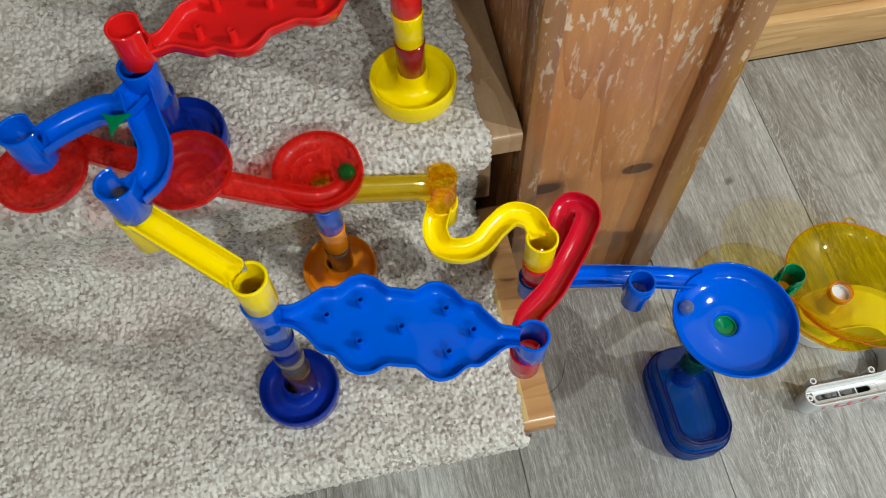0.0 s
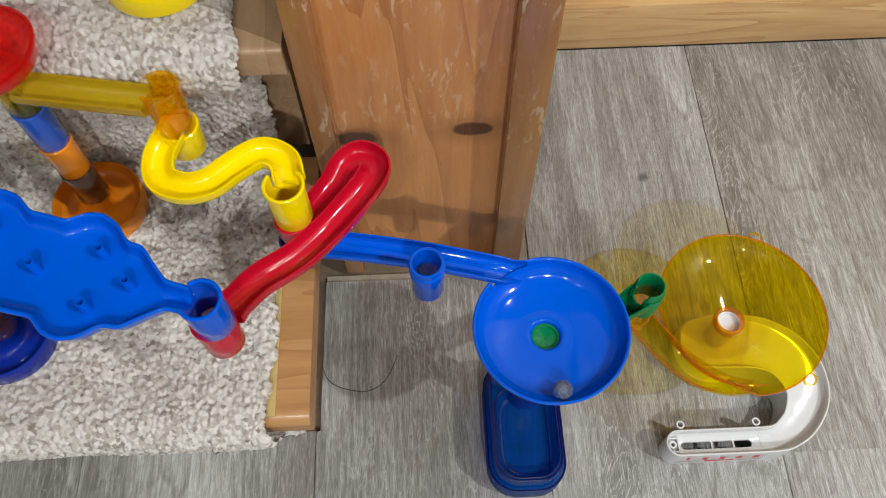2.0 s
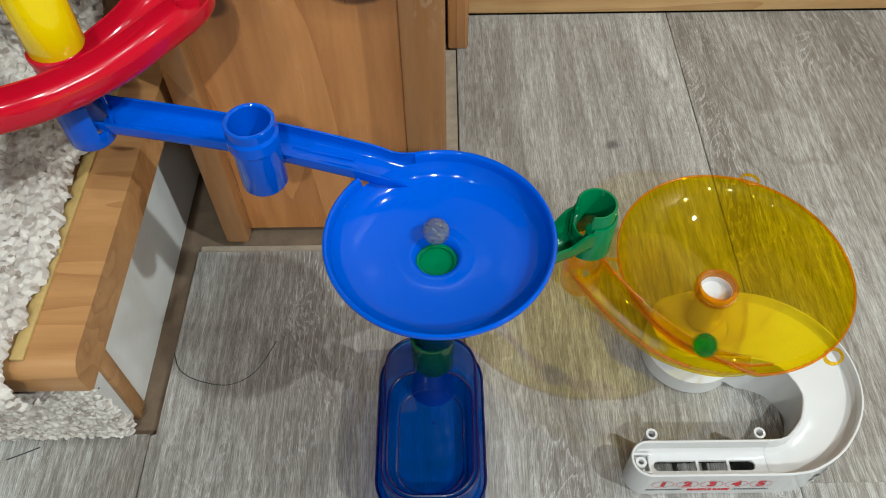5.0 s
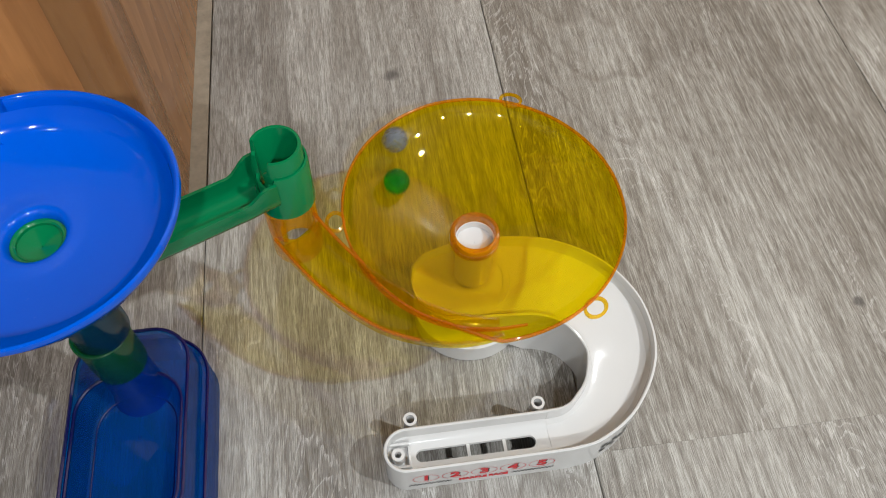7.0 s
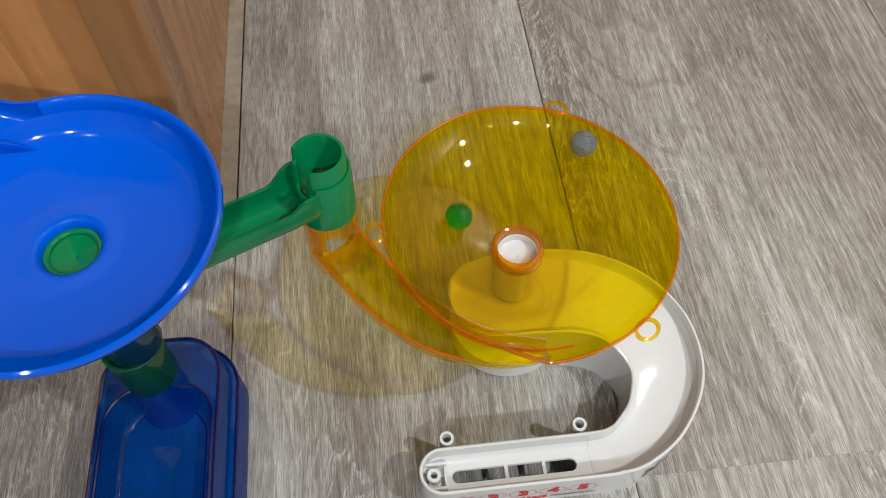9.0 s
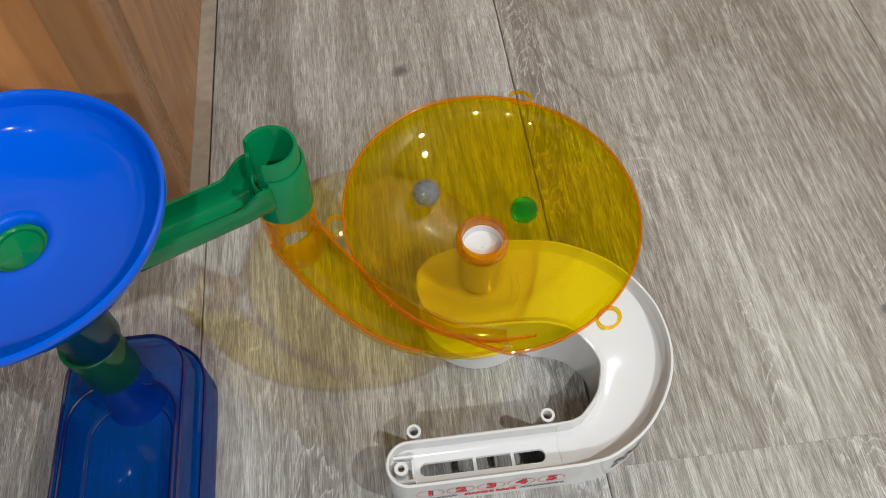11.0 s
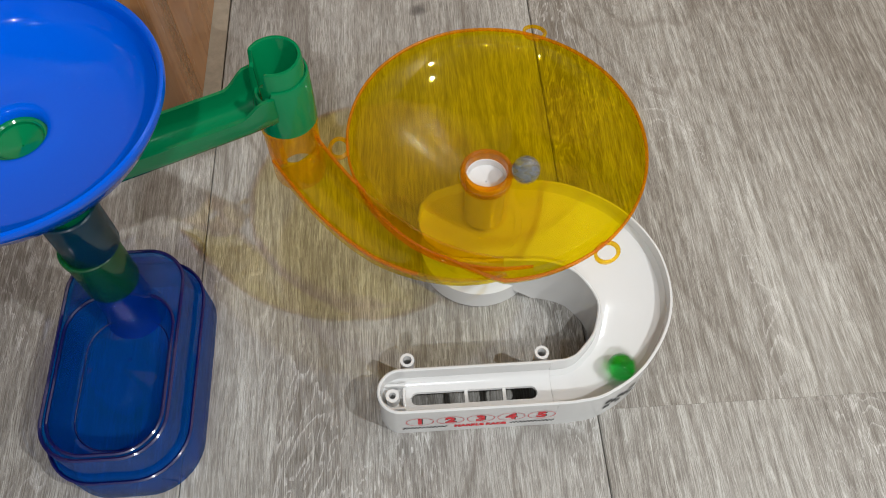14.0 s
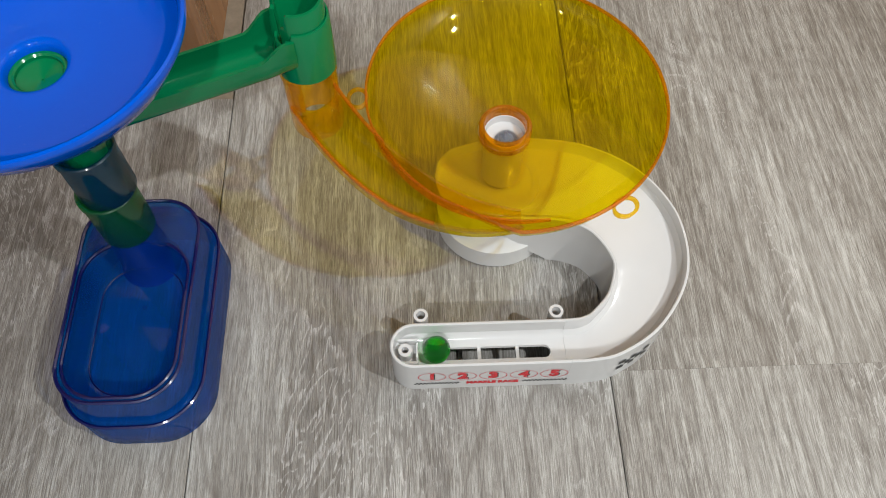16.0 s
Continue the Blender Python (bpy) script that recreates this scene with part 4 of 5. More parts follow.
def yellow_bowl():
    cx, cy = 0.5563, 0.3015
    t = thing("catch_bowl", (cx, cy, 0.05), "large clear yellow plastic bowl with rim loops", "toy bowl")
    def reach(deg):
        """Radius of the rim, which winds inwards to the inlet."""
        return float(np.interp(deg, (-90, -60, 70, 100, 135, 160, 180, 200, 225, 250, 262, 270), (0.0866, 0.0866, 0.0866, 0.0860, 0.0826, 0.0796, 0.0776, 0.0762, 0.0755, 0.0772, 0.0822, 0.0866)))
    def wound(prof, seg=120):
        bm = bmesh.new()
        rings = []
        for i in range(seg):
            deg = -90 + 360 * i / seg
            k, a = reach(deg), radians(deg)
            rings.append([bm.verts.new((cx + (r * k if r > 0.3 else r * 0.0866) * math.cos(a), cy + (r * k if r > 0.3 else r * 0.0866) * math.sin(a), z)) for r, z in prof])
        ring_faces(bm, rings, True, True)
        return bm
    top = [(0.982, 0.1206), (0.966, 0.1165), (0.940, 0.1132), (0.82, 0.1068), (0.64, 0.1006), (0.44, 0.0955), (0.28, 0.0922), (0.178, 0.0903)]
    low = [(r + 0.009, z - 0.0019) for r, z in top]
    part("dish", wound(top + low[::-1]), YCLEAR, t)
    part("rim", wound([(0.982, 0.1203), (0.983, 0.1216), (0.991, 0.1221), (1.0, 0.1216), (1.0, 0.1200), (0.991, 0.1195)]), YEDGE, t, "amber bowl rim")
    part("drain_tube", lathe(bmesh.new(), [(0.0125, 0.0900), (0.0150, 0.0900), (0.0152, 0.050), (0.0128, 0.050)], 0.557, 0.3025, 44), YTUBE, t)
    part("drain_ring", lathe(bmesh.new(), [(0.0120, 0.0925), (0.0124, 0.0938), (0.0133, 0.0943), (0.0147, 0.0940), (0.0154, 0.0928), (0.0153, 0.0845), (0.0121, 0.0845)], 0.557, 0.3030, 44), YEDGE, t, "amber drain ring")
    for deg, out in ((179, 0.0815), (66.5, 0.0892), (-54, 0.0898)):
        a = radians(deg)
        px, py = cx + out * math.cos(a), cy + out * math.sin(a)
        bm = bmesh.new()
        rings = []
        for i in range(18):
            b = 2 * math.pi * i / 18
            c = Vector((px + 0.0050 * math.cos(b) * math.cos(a) - 0.0065 * math.sin(b) * math.sin(a), py + 0.0050 * math.cos(b) * math.sin(a) + 0.0065 * math.sin(b) * math.cos(a), 0.1200))
            o = (c - Vector((px, py, 0.1200))).normalized()
            rings.append([bm.verts.new(c + o * 0.0011 * math.cos(g) + Vector((0, 0, 0.0018 * math.sin(g)))) for g in (0.4, 2.0, 3.5, 5.2)])
        ring_faces(bm, rings, True, True)
        part("loop", bm, OCLEAR, t)
    # inlet: amber cup under the green link and a channel that sweeps along the rim
    inlet = [(0.4535, 0.292, 0.1225), (0.4630, 0.2785, 0.1195), (0.4755, 0.2630, 0.1160), (0.4910, 0.2480, 0.1130), (0.5090, 0.2360, 0.1106), (0.5290, 0.2285, 0.1092), (0.5460, 0.2265, 0.1086), (0.5580, 0.2272, 0.1084)]
    part("inlet_cup", tube_bm(0.4522, 0.3000, 0.106, 0.1512, 0.0141, 0.002, (-54, 100, 0.022)), OCLEAR, t)
    def pipe(f):
        k = 1.0 if f < 0.5 else 1.0 - 0.72 * (f - 0.5) / 0.5
        return gutter(0.0136 * (0.18 + 0.82 * k), 0.0135 * (0.30 + 0.70 * k) - 0.0005, 0.0016, 10)
    way = spline(inlet, 7)
    part("inlet_channel", sweep(bmesh.new(), way, pipe), YCLEAR, t)
    def edge_line(side, f0, f1):
        out = []
        n = len(way) - 1
        for i in range(int(f0 * n), int(f1 * n) + 1):
            d = (way[min(i + 1, n)] - way[max(i - 1, 0)]).normalized()
            k = 1.0 if i / n < 0.5 else 1.0 - 0.72 * (i / n - 0.5) / 0.5
            w = 0.0132 * (0.18 + 0.82 * k) * side
            out.append(way[i] + Vector((-d.y * w, d.x * w, 0.0133 * (0.30 + 0.70 * k))))
        return out
    bead = [(-0.0008, -0.0010), (-0.0008, 0.0005), (-0.0003, 0.0010), (0.0003, 0.0010), (0.0008, 0.0005), (0.0008, -0.0010)]
    part("outer_rail", sweep(bmesh.new(), edge_line(-1, 0.0, 0.64), bead), YEDGE, t, "amber outer edge of the inlet")
    part("inner_edge", sweep(bmesh.new(), edge_line(1, 0.0, 0.34), bead), YEDGE, t, "amber inner edge of the inlet mouth")
    rail = spline([(0.4840, 0.2790, 0.1235), (0.4900, 0.2670, 0.1222), (0.4985, 0.2545, 0.1206), (0.510, 0.2435, 0.1180), (0.524, 0.2350, 0.1150), (0.540, 0.2300, 0.1122), (0.556, 0.2282, 0.1106), (0.573, 0.2290, 0.1096)], 7)
    def taper(f):
        w, h = 0.0012 * (1 - 0.6 * f) * min(1.0, 0.35 + 6 * f), 0.0070 * (1 - 0.85 * f)
        return [(-w, -h), (-w * 0.8, 0.0010), (w * 0.8, 0.0010), (w, -h)]
    part("inner_rail", sweep(bmesh.new(), rail, taper), YEDGE, t, "amber inner edge of the inlet")


def letters(body, size, mat, parent, name, x, y, z, bold=0.0):
    """Built-in font lettering on the tray's front, facing the viewer."""
    cu = bpy.data.curves.new(name, "FONT")
    cu.body, cu.size, cu.extrude, cu.offset = body, size * K, 0.00006, bold * K
    cu.align_x, cu.align_y = "CENTER", "CENTER"
    tmp = new(name, cu)
    bpy.context.view_layer.update()
    me = bpy.data.meshes.new_from_object(tmp.evaluated_get(bpy.context.evaluated_depsgraph_get()))
    bpy.data.objects.remove(tmp)
    me.materials.clear()
    me.materials.append(mat)
    ob = new(name, me)
    ob.parent = parent
    ob.matrix_basis = Matrix.Translation(Vector((x, y, z)) * K - base_of(parent)) @ pose(0, 0, 0, 90, 0, 0)
    return ob


def race_tray():
    t = thing("race_tray", (0.58, 0.24, 0), "white plastic finish tray with printed numbers", "toy track")
    line = spline([(0.518, 0.290, 0), (0.532, 0.2935, 0), (0.552, 0.2960, 0), (0.574, 0.2965, 0), (0.602, 0.2930, 0), (0.625, 0.281, 0), (0.639, 0.261, 0), (0.642, 0.237, 0), (0.631, 0.213, 0), (0.614, 0.1985, 0), (0.601, 0.1942, 0), (0.589, 0.1935, 0)], 8)
    n = len(line) - 1
    stops = [0.0, 0.03, 0.09, 0.18, 0.27, 0.36, 0.455, 0.545, 0.636, 0.727, 0.82, 0.91, 1.0]
    wid = [0.010, 0.019, 0.0265, 0.0300, 0.0305, 0.0300, 0.0285, 0.0265, 0.0225, 0.0185, 0.0155, 0.0138, 0.0135]
    flo = [0.0480, 0.0480, 0.0475, 0.0460, 0.0445, 0.0420, 0.0385, 0.0345, 0.0305, 0.0265, 0.0235, 0.0214, 0.0207]
    top = [0.0500, 0.0505, 0.0510, 0.0510, 0.0505, 0.0495, 0.0475, 0.0450, 0.0420, 0.0390, 0.0372, 0.0362, 0.0360]
    def sec(f):
        w, zf, zt = (float(np.interp(f, stops, q)) for q in (wid, flo, top))
        th = 0.0019
        lo = float(np.interp(f, (0.0, 0.20, 0.33), (0.040, 0.030, 0.0)))
        return [(-w, lo), (-w, zt - 0.0006), (-w + 0.0006, zt), (-w + th - 0.0004, zt), (-w + th, zt - 0.0006), (-w + th + 0.0004, zf + 0.004), (-w + th + 0.003, zf + 0.0008), (-w + th + 0.007, zf),
                (w - th - 0.007, zf), (w - th - 0.003, zf + 0.0008), (w - th - 0.0004, zf + 0.004), (w - th, zt - 0.0006), (w - th + 0.0004, zt), (w - 0.0006, zt), (w, zt - 0.0006), (w, lo),
                (w - th, lo), (w - th, zf - 0.002), (-w + th, zf - 0.002), (-w + th, lo)]
    part("ramp", sweep(bmesh.new(), line, sec), WHITE, t)
    part("foot", lathe(bmesh.new(), [(0.0350, 0.0), (0.0380, 0.0015), (0.0378, 0.018), (0.0345, 0.0205), (0.026, 0.0450), (0.022, 0.0450), (0.030, 0.018), (0.033, 0.0)], 0.555, 0.2985, 64), WHITE, t)
    part("drain_cup", lathe(bmesh.new(), [(0.0004, 0.0825), (0.0112, 0.0835), (0.0113, 0.0885), (0.0120, 0.0885), (0.0121, 0.0480), (0.0109, 0.0480), (0.0109, 0.0740), (0.0004, 0.0740)], 0.557, 0.3025, 36), WHITE, t)
    # straight lane with its rounded end and slot
    x0, x1, yc, w = 0.5005, 0.5895, 0.1935, 0.0135
    def stadium(xa, xb, r, m=16):
        return [(xa + r * math.cos(radians(90 + 180 * i / m)), yc + r * math.sin(radians(90 + 180 * i / m))) for i in range(m + 1)] + \
               [(xb + r * math.cos(radians(-90 + 180 * i / m)), yc + r * math.sin(radians(-90 + 180 * i / m))) for i in range(m + 1)]
    bm = bmesh.new()
    def cove(d):
        return float(np.interp(d, (0.0, 0.0042, 0.0075, 0.0092, 0.0108, 0.0116), (0.0203, 0.0204, 0.0209, 0.0217, 0.0236, 0.0256)))
    rings = []
    for r, drop in ((0.0118, 0.0), (0.0108, 0.0), (0.0092, 0.0), (0.0075, 0.0), (0.0039, 0.0), (0.0036, 0.0020), (0.0112, 0.0040)):
        pts = stadium(x0, x1 - 0.004, r) if r > 0.005 else stadium(0.5100, 0.5765, r)
        rings.append([bm.verts.new((x, y, cove(r if x < x1 - 0.003 else abs(y - yc)) - drop)) for x, y in pts])
    ring_faces(bm, rings, True, True)
    part("lane_plate", bm, WHITE, t)
    bm = bmesh.new()
    def half(r):
        return [(x1, yc + r)] + [(x0 + r * math.cos(radians(90 + 180 * i / 20)), yc + r * math.sin(radians(90 + 180 * i / 20))) for i in range(21)] + [(x1, yc - r)]
    rings = [[bm.verts.new((x, y, z)) for x, y in half(r)] for r, z in ((w, 0.0), (w, 0.0354), (w - 0.0006, 0.036), (w - 0.0014, 0.036), (w - 0.0019, 0.0354), (w - 0.0022, 0.0))]
    ring_faces(bm, rings, False, True)
    part("lane_wall", bm, WHITE, t)
    for x in (0.5385, 0.5610):
        part("divider", box(bmesh.new(), x - 0.001, x + 0.001, yc - 0.0040, yc + 0.0040, 0.0165, 0.0199), WHITE, t)
    part("screw_boss", lathe(bmesh.new(), [(0.0020, 0.0200), (0.0020, 0.0285), (0.0040, 0.0285), (0.0042, 0.0200)], 0.4955, yc, 24), WHITE, t)
    for s in (-1, 1):
        part("boss_clip", box(bmesh.new(), 0.4900, 0.5030, yc + s * 0.0070 - 0.0008, yc + s * 0.0070 + 0.0008, 0.0200, 0.0270, 0.0004), WHITE, t)
    part("boss_clip", box(bmesh.new(), 0.5015, 0.5030, yc - 0.0060, yc + 0.0060, 0.0200, 0.0250, 0.0004), WHITE, t)
    for x in (0.505, 0.584):
        part("peg_socket", lathe(bmesh.new(), [(0.0026, 0.012), (0.0026, 0.0345), (0.0042, 0.0345), (0.0042, 0.012)], x, 0.2125, 24), WHITE, t)
    # print on the lane's front
    yf = yc - w - 0.0003
    for i in range(5):
        x = 0.5105 + i * 0.0177
        letters(str(i + 1), 0.0118, INK_BLACK, t, "digit_shade", x + 0.0007, yf + 0.00012, 0.0193, 0.0005)
        letters(str(i + 1), 0.0118, INK_RED, t, "digit", x, yf, 0.0198, 0.0005)
        bm = bmesh.new()
        rings = [[bm.verts.new((x + rx * math.cos(2 * math.pi * k / 40), yf + dy, 0.0198 + rz * math.sin(2 * math.pi * k / 40))) for k in range(40)] for rx, rz, dy in ((0.0081, 0.0065, 0), (0.0077, 0.0061, 0))]
        ring_faces(bm, rings, True, False)
        part("number_ring", bm, INK_RED, t)
    letters("MARBLE RACE", 0.0048, INK_RED, t, "lettering", 0.5459, yf, 0.0088, 0.00030)
    for xa, xb in ((0.500, 0.5285), (0.5635, 0.592)):
        bm = bmesh.new()
        for r in range(2):
            for c in range(int((xb - xa) / 0.0022)):
                x = xa + (c + 0.5 * r) * 0.0022
                bm.faces.new([bm.verts.new((x + u, yf, 0.0078 + r * 0.0013 + v)) for u, v in ((0, 0), (0.0012, 0), (0.0012, 0.0013), (0, 0.0013))])
        part("checker_strip", bm, INK_BLACK, t)
    bm = bmesh.new()
    m = len(line)
    for r in range(3):
        for c in range(5):
            if (r + c) % 2 == 0:
                q = []
                for u, v in ((0, 0), (1, 0), (1, 1), (0, 1)):
                    f = 0.830 - (c + u) * 0.015
                    k = f * (m - 1)
                    i = int(k)
                    p = line[i].lerp(line[i + 1], k - i)
                    d = (line[i + 1] - line[i]).normalized()
                    hw = float(np.interp(f, stops, wid)) + 0.0004
                    q.append(bm.verts.new((p.x - d.y * hw, p.y + d.x * hw, 0.012 + (r + v) * 0.0042)))
                bm.faces.new(q)
    part("checker_patch", bm, INK_BLACK, t)


def glass_marble(name, mat, label):
    bm = bmesh.new()
    bmesh.ops.create_uvsphere(bm, u_segments=40, v_segments=24, radius=0.0081)
    ob = part(name, bm, mat, sharp=3)
    return tagged(ob, label, "marble", "glass marbles")


room()
stairs()
post()
stair_run()
blue_bowl()
green_link()
tub()
yellow_bowl()
race_tray()
green_marble = glass_marble("marble", GREEN_GLASS, "green see-through glass marble rolling down the run")
clear_marble = glass_marble("marble", CLEAR_GLASS, "smoky clear glass marble with dark veins")
strand("hair", [(0.126, 0.303), (0.134, 0.287), (0.151, 0.277), (0.177, 0.273), (0.197, 0.285), (0.211, 0.313)], 0.00035, INK_BLACK, "thin dark hair lying curled on the floor")
strand("hair", [(0.015, 0.211), (0.027, 0.216), (0.038, 0.221)], 0.0006, INK_BLACK, "short dark bristle lying beside the stairs")
carpet()
floor_planks()


# ---- what moves ----
def roll(ob, rows):
    """Keys a marble along its way, with a slow spin."""
    walk(ob, [(t, pose(x * K, y * K, z * K, 35.0 * t * 10, 22.0 * t * 10, 0)) for t, x, y, z in rows])


def motions():
    roll(green_marble, [
        (0.0, -0.0217, 0.3783, 0.4335), (0.1, -0.0250, 0.4065, 0.4330), (0.2, -0.0533, 0.4130, 0.4310), (0.3, -0.0696, 0.3935, 0.4295),
        (0.4, -0.0565, 0.3913, 0.4250), (0.5, -0.0465, 0.3868, 0.4080), (0.6, -0.0470, 0.3875, 0.3990), (0.7, -0.0400, 0.3880, 0.3940),
        (0.8, -0.0152, 0.3891, 0.3910), (0.9, 0.0098, 0.3848, 0.3880), (1.0, 0.0435, 0.3772, 0.3840), (1.1, 0.0620, 0.3830, 0.3660),
        (1.2, 0.0500, 0.3456, 0.3500), (1.3, 0.0772, 0.3282, 0.3470), (1.4, 0.1076, 0.3500, 0.3430), (1.5, 0.1424, 0.3587, 0.3400),
        (1.6, 0.1543, 0.3402, 0.3350), (1.7, 0.1470, 0.3210, 0.3180), (1.8, 0.1470, 0.3210, 0.2900), (1.9, 0.1480, 0.3220, 0.2680),
        (2.0, 0.1560, 0.3260, 0.2660), (2.1, 0.1815, 0.3109, 0.2645), (2.2, 0.1946, 0.3119, 0.2605), (2.3, 0.2174, 0.3087, 0.2565),
        (2.4, 0.2478, 0.3065, 0.2532), (2.5, 0.2782, 0.3043, 0.2500), (2.6, 0.3261, 0.3000, 0.2450), (2.7, 0.3880, 0.2935, 0.2255),
        (2.8, 0.4054, 0.2435, 0.2227), (2.9, 0.3978, 0.2326, 0.2179), (3.0, 0.3870, 0.2174, 0.2176), (3.1, 0.3717, 0.2065, 0.2177),
        (3.2, 0.3522, 0.2022, 0.2178), (3.3, 0.3304, 0.2141, 0.2155), (3.4, 0.3185, 0.2337, 0.2145), (3.5, 0.3196, 0.2533, 0.2135),
        (3.6, 0.3293, 0.2674, 0.2127), (3.7, 0.3424, 0.2728, 0.2121), (3.8, 0.3543, 0.2696, 0.2120), (3.9, 0.3596, 0.2611, 0.2118),
        (4.0, 0.3550, 0.2520, 0.2030), (4.1, 0.3560, 0.2530, 0.1800), (4.2, 0.3720, 0.2590, 0.1775), (4.3, 0.3980, 0.2710, 0.1765),
        (4.4, 0.4250, 0.2891, 0.1745), (4.5, 0.4490, 0.2950, 0.1680), (4.6, 0.4530, 0.2940, 0.1480), (4.7, 0.4554, 0.2869, 0.1390),
        (4.8, 0.4685, 0.2772, 0.1355), (4.9, 0.4902, 0.2532, 0.1320), (5.0, 0.5239, 0.2337, 0.1280), (5.1, 0.5728, 0.2304, 0.1175),
        (5.2, 0.6033, 0.2435, 0.1185), (5.3, 0.6239, 0.2685, 0.1189), (5.4, 0.6300, 0.3180, 0.1205), (5.5, 0.6045, 0.3560, 0.1205),
        (5.6, 0.5625, 0.3735, 0.1205), (5.7, 0.5207, 0.3674, 0.1187), (5.8, 0.4935, 0.3402, 0.1180), (5.9, 0.4902, 0.3054, 0.1136),
        (6.0, 0.5087, 0.2685, 0.1103), (6.1, 0.5446, 0.2511, 0.1080), (6.2, 0.5837, 0.2457, 0.1120), (6.3, 0.6152, 0.2576, 0.1178),
        (6.4, 0.6304, 0.2870, 0.1191), (6.5, 0.6304, 0.3098, 0.1185), (6.6, 0.6174, 0.3424, 0.1178), (6.7, 0.5902, 0.3663, 0.1176),
        (6.8, 0.5609, 0.3739, 0.1173), (6.9, 0.5304, 0.3652, 0.1149), (7.0, 0.5130, 0.3359, 0.1092), (7.1, 0.5120, 0.3000, 0.1058),
        (7.2, 0.5337, 0.2696, 0.1042), (7.3, 0.5663, 0.2565, 0.1063), (7.4, 0.5967, 0.2598, 0.1104), (7.5, 0.6185, 0.2804, 0.1134),
        (7.6, 0.6228, 0.3109, 0.1140), (7.7, 0.6120, 0.3391, 0.1140), (7.8, 0.5924, 0.3587, 0.1142), (7.9, 0.5630, 0.3630, 0.1119),
        (8.0, 0.5359, 0.3457, 0.1070), (8.1, 0.5228, 0.3130, 0.1032), (8.2, 0.5315, 0.2804, 0.1025), (8.3, 0.5554, 0.2609, 0.1047),
        (8.4, 0.5815, 0.2620, 0.1065), (8.5, 0.6022, 0.2848, 0.1071), (8.6, 0.6054, 0.3152, 0.1077), (8.7, 0.5891, 0.3457, 0.1091),
        (8.8, 0.5630, 0.3565, 0.1093), (8.9, 0.5380, 0.3467, 0.1071), (9.0, 0.5239, 0.3207, 0.1038), (9.1, 0.5337, 0.2891, 0.1009),
        (9.2, 0.5641, 0.2728, 0.1018), (9.3, 0.5913, 0.2804, 0.1047), (9.4, 0.6043, 0.3000, 0.1069), (9.5, 0.6011, 0.3261, 0.1078),
        (9.6, 0.5783, 0.3413, 0.1061), (9.7, 0.5478, 0.3402, 0.1044), (9.8, 0.5283, 0.3152, 0.1022), (9.9, 0.5326, 0.2891, 0.1011),
        (10.0, 0.5554, 0.2772, 0.1005), (10.1, 0.5815, 0.2837, 0.1021), (10.2, 0.5913, 0.3109, 0.1034), (10.3, 0.5761, 0.3315, 0.1033),
        (10.4, 0.5522, 0.3348, 0.1027), (10.5, 0.5337, 0.3207, 0.1018), (10.6, 0.5315, 0.2989, 0.1007), (10.7, 0.5457, 0.2815, 0.1001),
        (10.8, 0.5674, 0.2804, 0.1004), (10.9, 0.5815, 0.2935, 0.1011), (11.0, 0.5826, 0.3130, 0.1016), (11.1, 0.5696, 0.3261, 0.1014),
        (11.2, 0.5511, 0.3272, 0.1010), (11.3, 0.5391, 0.3152, 0.1000), (11.4, 0.5391, 0.2989, 0.0990), (11.5, 0.5511, 0.2880, 0.0984),
        (11.6, 0.5663, 0.2880, 0.0989), (11.7, 0.5761, 0.2989, 0.0996), (11.8, 0.5750, 0.3120, 0.0999), (11.9, 0.5652, 0.3207, 0.0998),
        (12.0, 0.5522, 0.3196, 0.0993), (12.1, 0.5457, 0.3109, 0.0984), (12.2, 0.5467, 0.3000, 0.0984), (12.3, 0.5554, 0.2935, 0.0984),
        (12.4, 0.5728, 0.3098, 0.0992), (12.5, 0.5641, 0.3239, 0.1004), (12.6, 0.5500, 0.3141, 0.0984), (12.7, 0.5652, 0.2989, 0.0984),
        (12.8, 0.5750, 0.3120, 0.0999), (12.9, 0.5598, 0.3152, 0.0984), (13.0, 0.5630, 0.2989, 0.0984), (13.1, 0.5533, 0.3065, 0.0984),
        (13.2, 0.5543, 0.2957, 0.0984), (13.3, 0.5554, 0.2946, 0.0984), (13.4, 0.5580, 0.3000, 0.0980), (13.5, 0.5610, 0.3000, 0.0660),
        (13.6, 0.5902, 0.3087, 0.0540), (13.7, 0.6228, 0.2989, 0.0480), (13.8, 0.6521, 0.2728, 0.0410), (13.9, 0.6521, 0.2337, 0.0375),
        (14.0, 0.6293, 0.2011, 0.0330), (14.1, 0.5869, 0.1924, 0.0300), (14.2, 0.5369, 0.1935, 0.0277), (14.3, 0.5185, 0.1935, 0.0277),
        (14.4, 0.5315, 0.1935, 0.0277), (14.5, 0.5391, 0.1935, 0.0277), (14.6, 0.5424, 0.1935, 0.0277), (14.7, 0.5429, 0.1935, 0.0277),
        (14.8, 0.5435, 0.1935, 0.0277), (14.9, 0.5397, 0.1935, 0.0277), (15.0, 0.5358, 0.1935, 0.0277), (15.1, 0.5272, 0.1935, 0.0277),
        (15.2, 0.5185, 0.1935, 0.0277), (15.3, 0.5160, 0.1935, 0.0277), (15.4, 0.5135, 0.1935, 0.0277), (15.5, 0.5135, 0.1935, 0.0277),
        (15.6, 0.5135, 0.1935, 0.0277), (15.7, 0.5135, 0.1935, 0.0277), (15.8, 0.5135, 0.1935, 0.0277), (15.9, 0.5135, 0.1935, 0.0277),
